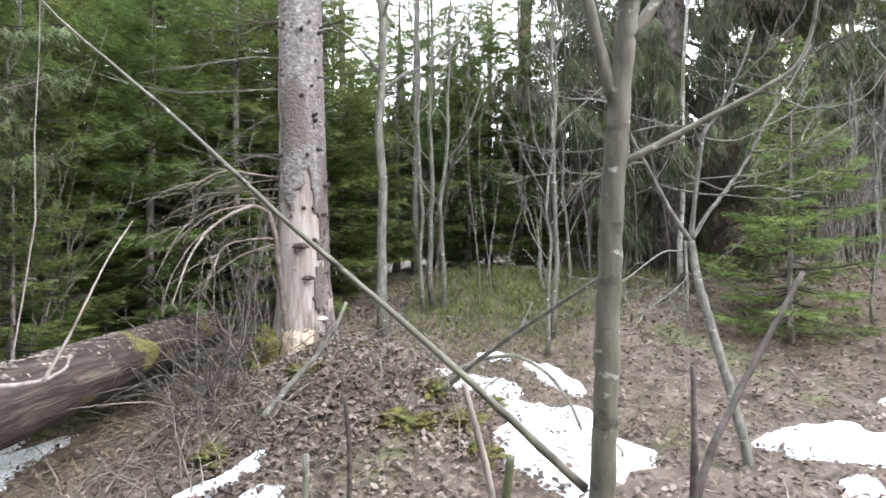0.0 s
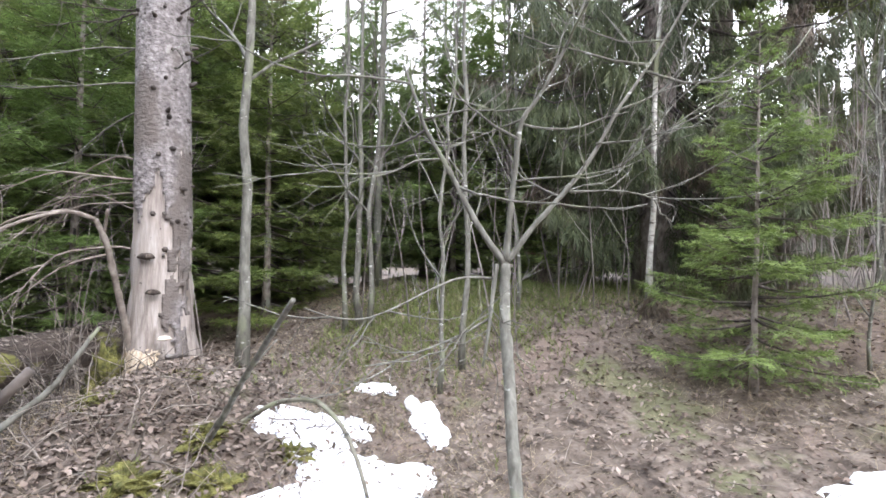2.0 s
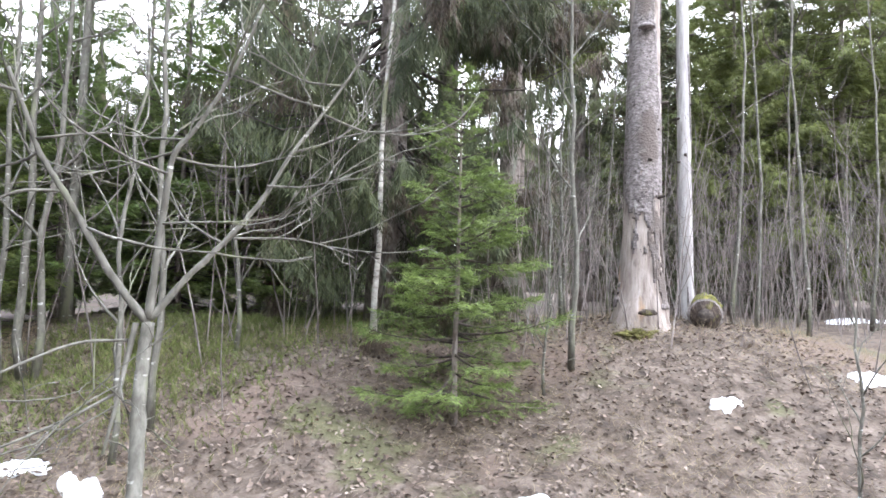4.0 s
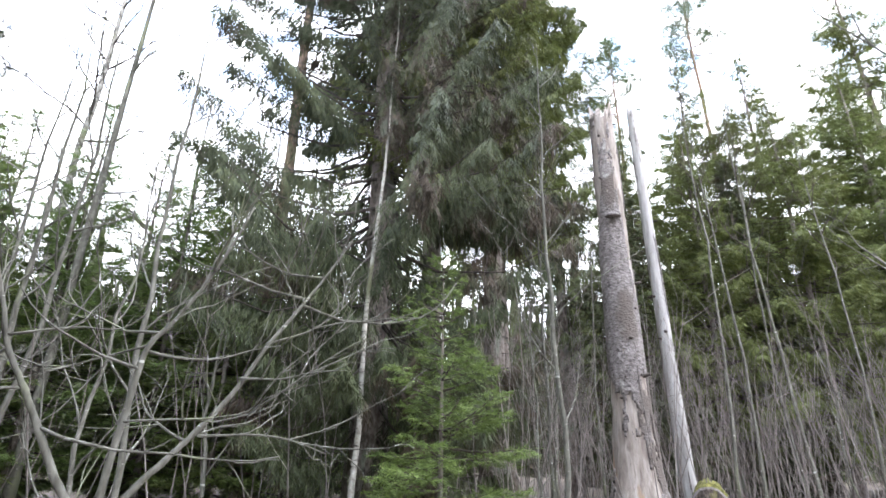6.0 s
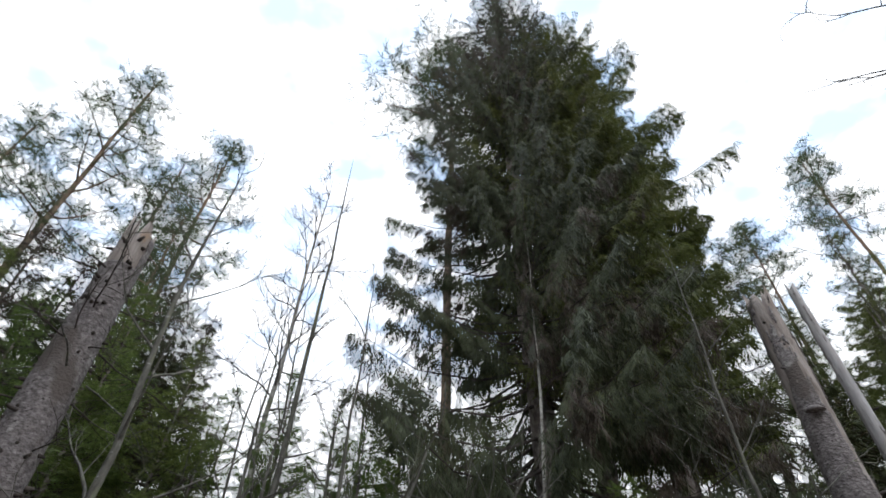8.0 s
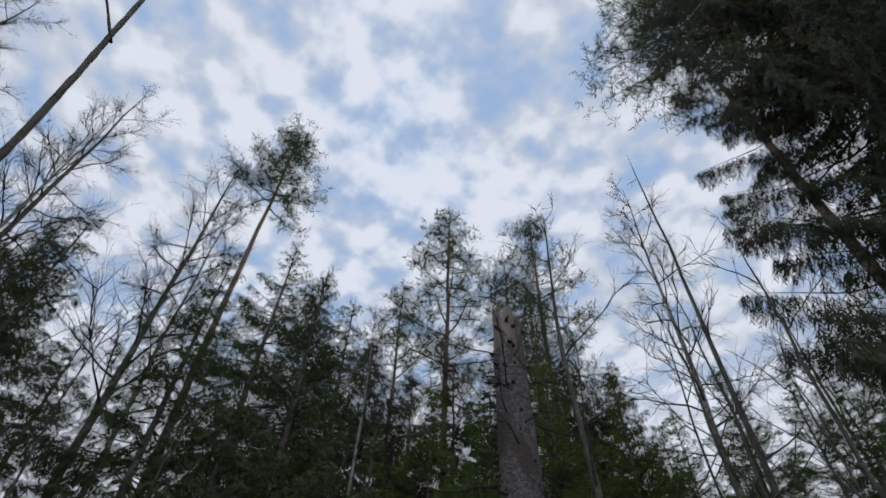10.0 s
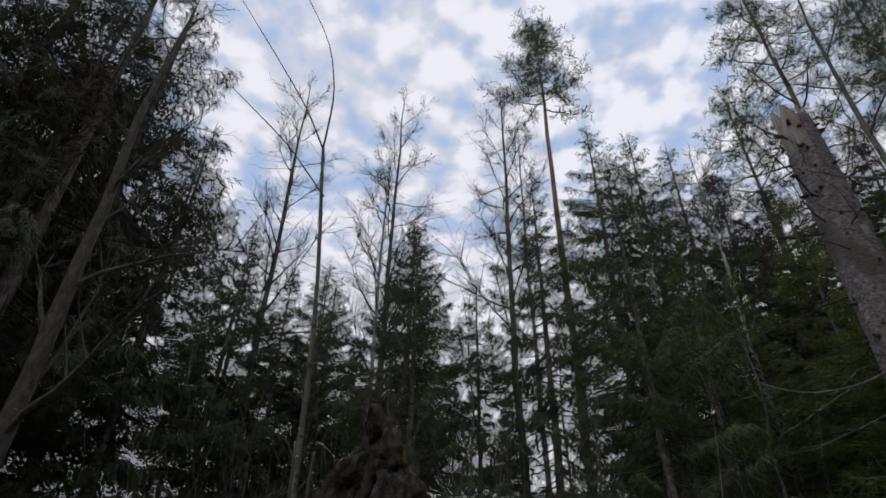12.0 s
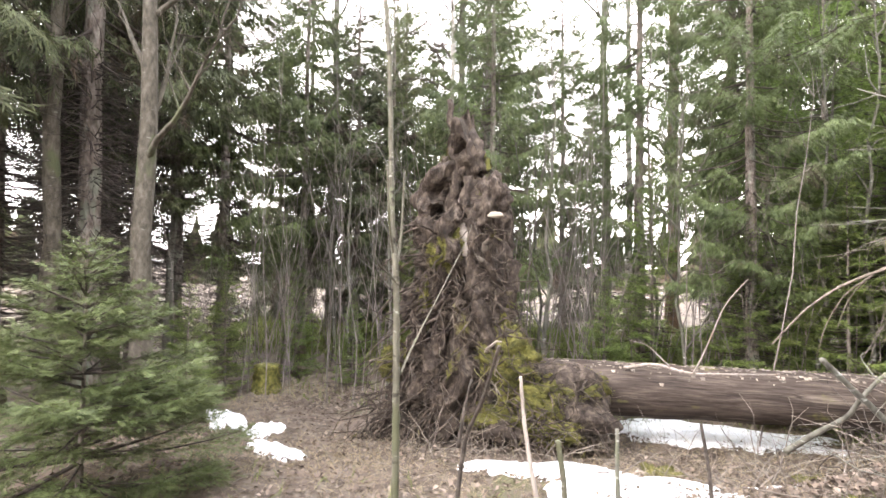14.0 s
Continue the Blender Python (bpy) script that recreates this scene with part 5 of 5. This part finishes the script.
# ---- brushwood round the snag and the log ----
def brush(name, x0, y0, sx, sy, count, length, seed, label, up=0.5, rad=0.008, rise=-0.06, mat=None):
    rng = np.random.default_rng(seed)
    t = thing(name, x0, y0, label, "brushwood")
    t["kind"] = "stuff"
    o = np.array(t.matrix_basis.translation)
    g = Geo()
    for _ in range(count):
        x, y = x0 + rng.normal() * sx, y0 + rng.normal() * sy
        p = np.array([x, y, gz(x, y) + rng.uniform(-0.02, 0.06)]) - o
        c = wander(rng, p, (rng.normal(), rng.normal(), rng.uniform(0, 2 * up)), length * rng.uniform(0.4, 1.2), 7, 0.18, rise)
        g.tube(c, taper(rad * rng.uniform(0.4, 1.3), 0.002, 7), 4, cap=False)
        for _ in range(2):
            k = rng.integers(1, 7)
            g.tube(wander(rng, c[k], unit(c[k] - c[k - 1]) + rng.normal(size=3) * 0.6, length * 0.35, 3, 0.2, rise), taper(0.004, 0.0015, 3), 3, cap=False)
    part("sticks", g.mesh("sticks", mat or M_TWIG), t)


brush("brushwood", -2.2, 5.5, 0.35, 0.5, 80, 1.1, 101, "tangle of dry grey branches beside the snag", up=0.8, mat=M_DARK_BARK)
brush("brushwood", -2.0, 4.3, 0.6, 0.7, 45, 0.8, 102, "dry twigs and canes on the leafy slope", up=0.5)
brush("brushwood", -2.3, 3.2, 0.5, 1.0, 45, 0.7, 103, "dry canes and twigs beside the fallen log", up=0.6)
brush("brushwood", -2.2, 0.9, 0.3, 0.5, 90, 0.6, 104, "dry sticks round the root plate", up=0.7)
brush("brushwood", -0.4, 4.5, 0.7, 0.7, 90, 0.6, 105, "thin twigs on the mound", up=0.4)
brush("brushwood", -2.35, 5.75, 0.28, 0.3, 90, 1.5, 106, "arching bare canes in the shade between log and snag", up=1.6, rise=-0.13, mat=M_TWIG)
stick_thing("arched_branch", [([(0.0, 4.75, 0.38), (0.3, 4.72, 0.58), (0.64, 4.64, 0.64), (0.9, 4.48, 0.5), (1.05, 4.36, 0.28), (1.14, 4.3, 0.02)], 0.02, 0.012)], M_SAPLING, "mossy branch arching over the snow", "branch")
stick_thing("dead_branch", [([(-0.05, 4.4, 0.35), (0.2, 4.2, 0.62), (0.55, 3.8, 0.98), (1.07, 3.22, 1.46)], 0.026, 0.012), ([(0.55, 3.8, 0.98), (0.62, 3.9, 1.1), (0.66, 3.95, 1.16)], 0.008, 0.004)], M_GREY_BARK, "grey lichen-covered dead branch leaning over the snow", "branch")
for pts, r, m in [([(0.20, 2.12, -0.02), (0.24, 2.10, 0.5), (0.26, 2.06, 0.75)], 0.022, M_SAPLING), ([(-0.62, 2.48, -0.1), (-0.64, 2.47, 0.3), (-0.63, 2.47, 0.6)], 0.02, M_GREY_BARK), ([(-0.55, 3.13, 0.0), (-0.54, 3.1, 0.4), (-0.56, 3.05, 0.71)], 0.015, M_DARK_BARK)]:
    stick_thing("sapling_stub", [(pts, r, r * 0.75)], m, "broken-off young stem standing in the litter", "sapling")
stick_thing("dead_branch", [([(-1.29, 3.83, 0.35), (-1.13, 3.98, 0.55), (-0.96, 4.14, 0.74), (-0.83, 4.2, 0.96), (-0.78, 4.31, 1.12)], 0.026, 0.012)], M_GREY_BARK, "grey dead branch lying up against the log", "branch")
stick_thing("dead_branch", [([(-3.2, 2.7, 0.62), (-2.9, 3.0, 0.75), (-2.5, 3.3, 0.72), (-2.6, 3.7, 0.72), (-3.0, 4.3, 0.68)], 0.022, 0.008), ([(-2.5, 3.35, 0.72), (-2.4, 3.45, 1.0), (-2.25, 3.6, 1.5), (-2.2, 3.8, 1.75)], 0.012, 0.004), ([(-2.7, 3.15, 0.74), (-2.6, 2.9, 1.0), (-2.5, 2.7, 1.05)], 0.009, 0.003)], M_DEADWOOD, "crooked pale dead branch caught on the fallen log", "branch", at=(-2.9, 3.0))

stick_thing("dead_limb", [([(-1.66, 5.80, 0.45), (-1.70, 5.72, 0.9), (-1.71, 5.58, 1.35), (-1.71, 5.46, 1.72), (-1.75, 5.37, 1.91)], 0.036, 0.024), ([(-1.75, 5.37, 1.91), (-1.8, 5.13, 1.98), (-1.92, 4.8, 1.86), (-1.99, 4.48, 1.69), (-2.01, 4.21, 1.46), (-2.0, 3.95, 1.14)], 0.020, 0.006), ([(-1.72, 5.44, 1.78), (-1.62, 5.36, 2.0)], 0.016, 0.012),
                          ([(-1.8, 5.13, 1.98), (-2.1, 4.9, 1.9), (-2.4, 4.75, 1.6), (-2.55, 4.7, 1.25)], 0.010, 0.003), ([(-1.92, 4.8, 1.86), (-2.15, 4.6, 1.62), (-2.3, 4.5, 1.3), (-2.35, 4.45, 1.0)], 0.008, 0.003), ([(-1.71, 5.5, 1.6), (-2.0, 5.3, 1.5), (-2.35, 5.2, 1.2), (-2.6, 5.15, 0.8)], 0.010, 0.003)], M_TWIG, "bare grey limb bent over beside the snag", "branch")

rng = np.random.default_rng(140)
for x, y, sx, sy, sz in [(0.12, 4.15, 0.16, 0.14, 0.10), (0.38, 4.8, 0.14, 0.10, 0.09), (-0.3, 4.0, 0.2, 0.15, 0.09), (-1.98, 5.85, 0.13, 0.16, 0.28), (0.25, 3.75, 0.16, 0.1, 0.08), (7.0, 7.3, 0.2, 0.12, 0.10), (-2.2, 3.0, 0.25, 0.18, 0.1), (-1.86, 5.72, 0.16, 0.12, 0.42), (-1.2, 4.9, 0.18, 0.12, 0.07), (-0.75, 5.3, 0.12, 0.16, 0.06), (-0.1, 4.5, 0.11, 0.2, 0.09), (-1.7, 4.2, 0.2, 0.13, 0.07)]:
    t = thing("moss_clump", x, y, "yellow-green moss cushion on the forest floor", "moss", "moss cushions")
    me = blob(rng, (0, 0, sz * 0.15), (sx, sy, sz * 0.8), 0.7, 3.0)
    part("moss_body", me, t)
    part("moss_fuzz", fuzz(rng, me, 1200, 0.016, M_MOSS), t)

# ---- old snow ----
def snow_patch(x0, y0, rx, ry, turn, seed, label="patch of old melting snow on the forest floor"):
    rng = np.random.default_rng(seed)
    rings, n = 9, 72
    a = np.arange(n) * 2 * np.pi / n
    out = 1 + sum(rng.uniform(0.04, 0.17) * np.cos(k * a + rng.uniform(0, 6)) for k in (2, 3, 4, 5, 7)) + np.convolve(np.tile(0.06 * rng.normal(size=n), 3), [0.25, 0.5, 0.25], "same")[n:2 * n]
    v = []
    for i in range(rings + 1):
        q = i / rings
        x, y = rx * q * out * np.cos(a), ry * q * out * np.sin(a)
        c, s = math.cos(radians(turn)), math.sin(radians(turn))
        wx, wy = x0 + c * x - s * y, y0 + s * x + c * y
        h = 0.035 * np.sqrt(max(0, 1 - q ** 3)) + (0.008 * np.sin(9 * wx) * np.cos(8 * wy) + 0.006 * rng.normal(size=n)) * (q < 0.95) - (0.035 if i == rings else 0)
        v.append(np.stack([wx, wy, ground(wx, wy) + 0.02 + h], -1))
    v = np.concatenate(v)
    i, j = np.meshgrid(np.arange(rings), np.arange(n), indexing="ij")
    A, B = i * n + j, i * n + (j + 1) % n
    f = np.concatenate([np.stack([A, A + n, B + n], -1).reshape(-1, 3), np.stack([A, B + n, B], -1).reshape(-1, 3)])
    g = Geo()
    g.put(v - [x0, y0, 0], f)
    ob = new("snow_patch", g.mesh("snow_patch", M_SNOW, True))
    ob.location = (x0, y0, 0)
    tagged(ob, label, "snow", "snow patches")


for k, (x, y, rx, ry, turn) in enumerate([(0.95, 4.25, 0.6, 0.95, 8), (0.3, 5.15, 0.42, 0.3, -30), (0.45, 5.5, 0.4, 0.2, 20), (1.22, 5.85, 0.55, 0.13, -60), (0.6, 6.42, 0.2, 0.1, 0), (3.15, 4.1, 0.75, 0.42, 12), (4.4, 4.85, 0.35, 0.22, 0), (-1.6, 3.78, 0.35, 0.1, 10),
                                         (-2.75, -2.6, 0.6, 0.22, 50), (-2.4, -1.75, 0.55, 0.2, 20), (-1.35, -0.95, 0.45, 0.2, 60), (-3.95, 3.7, 1.9, 0.5, 94), (-1.45, 2.45, 1.1, 0.72, 100), (16.0, 11.0, 1.5, 0.6, 10), (9.0, 5.75, 0.35, 0.15, 0), (6.9, 5.75, 0.16, 0.08, 0), (2.55, 3.25, 0.2, 0.1, 30)]):
    snow_patch(x, y, rx, ry, turn, 200 + k)

# ---- stumps and the cut log ----
def stump(x, y, r, h, seed, label):
    rng = np.random.default_rng(seed)
    t = thing("tree_stump", x, y, label, "stump")
    g = Geo()
    q = np.linspace(0, 1, 8)
    g.tube(np.stack([q * 0, q * 0, q * h], -1), r * (1 + 0.5 * np.exp(-q * 4)), 16, lump=0.06, rng=rng)
    me = g.mesh("stump", M_MOSS, True)
    part("stump_body", me, t)
    part("moss_fronds", fuzz(rng, me, 700, 0.03, M_MOSS), t)


stump(-4.5, -3.1, 0.2, 0.48, 111, "low tree stump covered in yellow-green moss")
cut = thing("cut_log", 8.2, 7.45, "mossy sawn log with a dark rotten end on the forest floor", "log")
rng = np.random.default_rng(112)
g = Geo()
q = np.linspace(0, 1, 14)
g.tube(np.stack([q * 1.5, q * 1.65, 0.2 + q * 0.05], -1), 0.23 - 0.02 * q, 18, lump=0.025, rng=rng)
log_me = g.mesh("log_body", M_SNAG_BARK, True)
part("log_body", log_me, cut)
g = Geo()
q = np.linspace(0.06, 1, 12)
g.tube(np.stack([q * 1.5, q * 1.65, 0.245 + q * 0.05], -1), 0.21 - 0.02 * q, 16, lump=0.08, rng=rng)
part("moss_cover", g.mesh("moss_cover", M_MOSS, True), cut, "yellow-green moss on top of the log")
g = Geo()
g.tube([(-0.02, -0.022, 0.2), (0.01, 0.011, 0.2)], 0.205, 18, lump=0.03, rng=rng)
part("sawn_face", g.mesh("sawn_face", M_ROOT), cut, "dark rotten sawn face")
g = Geo()
g.tube([(-0.027, -0.03, 0.19), (-0.01, -0.011, 0.19)], 0.1, 12, lump=0.1, rng=rng)
part("hollow_core", g.mesh("hollow_core", M_DARK_BARK), cut, "blackened core of the log")


# ---- loose cover of the floor ----
def scatter(rng, n, x0, x1, y0, y1):
    x, y = rng.uniform(x0, x1, n), rng.uniform(y0, y1, n)
    return x, y


def cover(name, geo, mat, label, category):
    tagged(new(name, geo.mesh(name, mat)), label, category, kind="stuff")


rng = np.random.default_rng(301)
x, y = scatter(rng, 80000, -5, 9.5, -3.5, 10)
keep = np.array([noise.noise(Vector((a * 0.6, b * 0.6, 4.0))) for a, b in zip(x, y)]) + rng.normal(size=len(x)) * 0.35 > -0.25
keep |= ((x < 0.6) | (x > 2.5)) & (y > 2.5) & (rng.uniform(0, 1, len(x)) < 0.8)
x, y = x[keep], y[keep]
n = len(x)
c = np.stack([x, y, ground(x, y) + rng.uniform(0.012, 0.04, n)], -1)
a = rng.uniform(0, 2 * np.pi, n)
t1 = unit(np.stack([np.cos(a), np.sin(a), rng.normal(size=n) * 0.35], -1))
t2 = unit(np.stack([-np.sin(a), np.cos(a), rng.normal(size=n) * 0.45], -1))
L, W = rng.uniform(0.014, 0.036, n)[:, None], rng.uniform(0.4, 0.8, n)[:, None]
upz = np.array([0, 0, 1.0])
v = np.stack([c - t1 * L, c + t2 * L * W + upz * L * 0.3, c + t1 * L, c - t2 * L * W + upz * L * rng.uniform(-0.2, 0.6, (n, 1))], 1).reshape(-1, 3)
k = np.arange(n)[:, None] * 4
g = Geo()
g.put(v, np.concatenate([k + [0, 1, 2], k + [0, 2, 3]]))
cover("leaf_litter", g, M_LEAF, "dry brown fallen leaves over the forest floor", "leaves")

rng = np.random.default_rng(305)
n = 6000
x, y = rng.normal(-0.7, 1.1, n), rng.normal(4.4, 1.1, n)
c = np.stack([x, y, ground(x, y) + rng.uniform(0.015, 0.05, n)], -1)
a = rng.uniform(0, 2 * np.pi, n)
t1 = unit(np.stack([np.cos(a), np.sin(a), rng.normal(size=n) * 0.4], -1))
t2 = unit(np.stack([-np.sin(a), np.cos(a), rng.normal(size=n) * 0.5], -1))
L = rng.uniform(0.014, 0.034, n)[:, None]
curl = rng.uniform(0.1, 0.7, (n, 1))
v = np.stack([c - t1 * L, c - t1 * L * 0.2 + t2 * L * 0.62 + upz * L * curl, c + t1 * L * 0.5 + t2 * L * 0.45 + upz * L * curl * 0.7, c + t1 * L + upz * L * 0.3, c + t1 * L * 0.5 - t2 * L * 0.45 + upz * L * curl * 0.6, c - t1 * L * 0.2 - t2 * L * 0.6 + upz * L * curl], 1).reshape(-1, 3)
k = np.arange(n)[:, None] * 6
g = Geo()
g.put(v, np.concatenate([k + [0, 1, 5], k + [1, 2, 5], k + [2, 4, 5], k + [2, 3, 4]]))
cover("large_leaf_litter", g, M_LEAF, "large curled dry maple leaves on the mound", "leaves")

rng = np.random.default_rng(302)
x, y = scatter(rng, 100000, -5, 10, -3, 10.5)
d = np.array([noise.noise(Vector((a * 0.5, b * 0.5, 9.0))) for a, b in zip(x, y)]) + rng.normal(size=len(x)) * 0.25
keep = d + 0.16 * ((x > 2.5) & (y > 5.5)) > 0.10
x, y = x[keep], y[keep]
n = len(x)
p = np.stack([x, y, ground(x, y)], -1)
D = unit(np.stack([rng.normal(size=n), rng.normal(size=n), rng.uniform(0.1, 1.2, n)], -1))
U = unit(np.cross(D, rng.normal(size=(n, 3))))
g = Geo()
g.fronds(p, D, U, rng.uniform(0.05, 0.19, n), 0.004, 2, rng)
cover("dry_grass", g, M_STRAW, "flattened straw-coloured dry grass", "grass")

rng = np.random.default_rng(303)
x, y = np.concatenate([rng.normal(0.9, 1.1, 6000), rng.normal(3.0, 1.3, 4000), rng.normal(-6, 3, 5000), rng.normal(-10.5, 2.2, 6000)]), np.concatenate([rng.normal(8.6, 1.0, 6000), rng.normal(10.0, 0.8, 4000), rng.normal(1.5, 3.5, 5000), rng.normal(-1.0, 4.5, 6000)])
ok = ((x > -0.6) | (x < -4))
x, y = x[ok], y[ok]
n = len(x)
p = np.stack([x, y, ground(x, y)], -1)
D = unit(np.stack([rng.normal(size=n) * 0.6, rng.normal(size=n) * 0.6, np.ones(n)], -1))
U = unit(np.cross(D, rng.normal(size=(n, 3))))
g = Geo()
tall_growth = np.where(x < -7.5, 3.6, 1.0)
g.fronds(p, D, U, rng.uniform(0.05, 0.15, n) * tall_growth, 0.016 * tall_growth, 4, rng)
cover("undergrowth", g, M_SHRUB, "low green blueberry undergrowth and grass", "undergrowth")

rng = np.random.default_rng(304)
g = Geo()
for _ in range(1500):
    x, y = rng.uniform(-4, 9), rng.uniform(-3, 9.5)
    a = rng.uniform(0, 6.28)
    g.tube(wander(rng, (x, y, gz(x, y) + 0.02), (math.cos(a), math.sin(a), 0.04), rng.uniform(0.1, 0.5), 3, 0.1), taper(rng.uniform(0.002, 0.007), 0.0015, 3), 4, cap=False)
cover("fallen_twigs", g, M_TWIG, "small dry twigs scattered over the floor", "twigs")
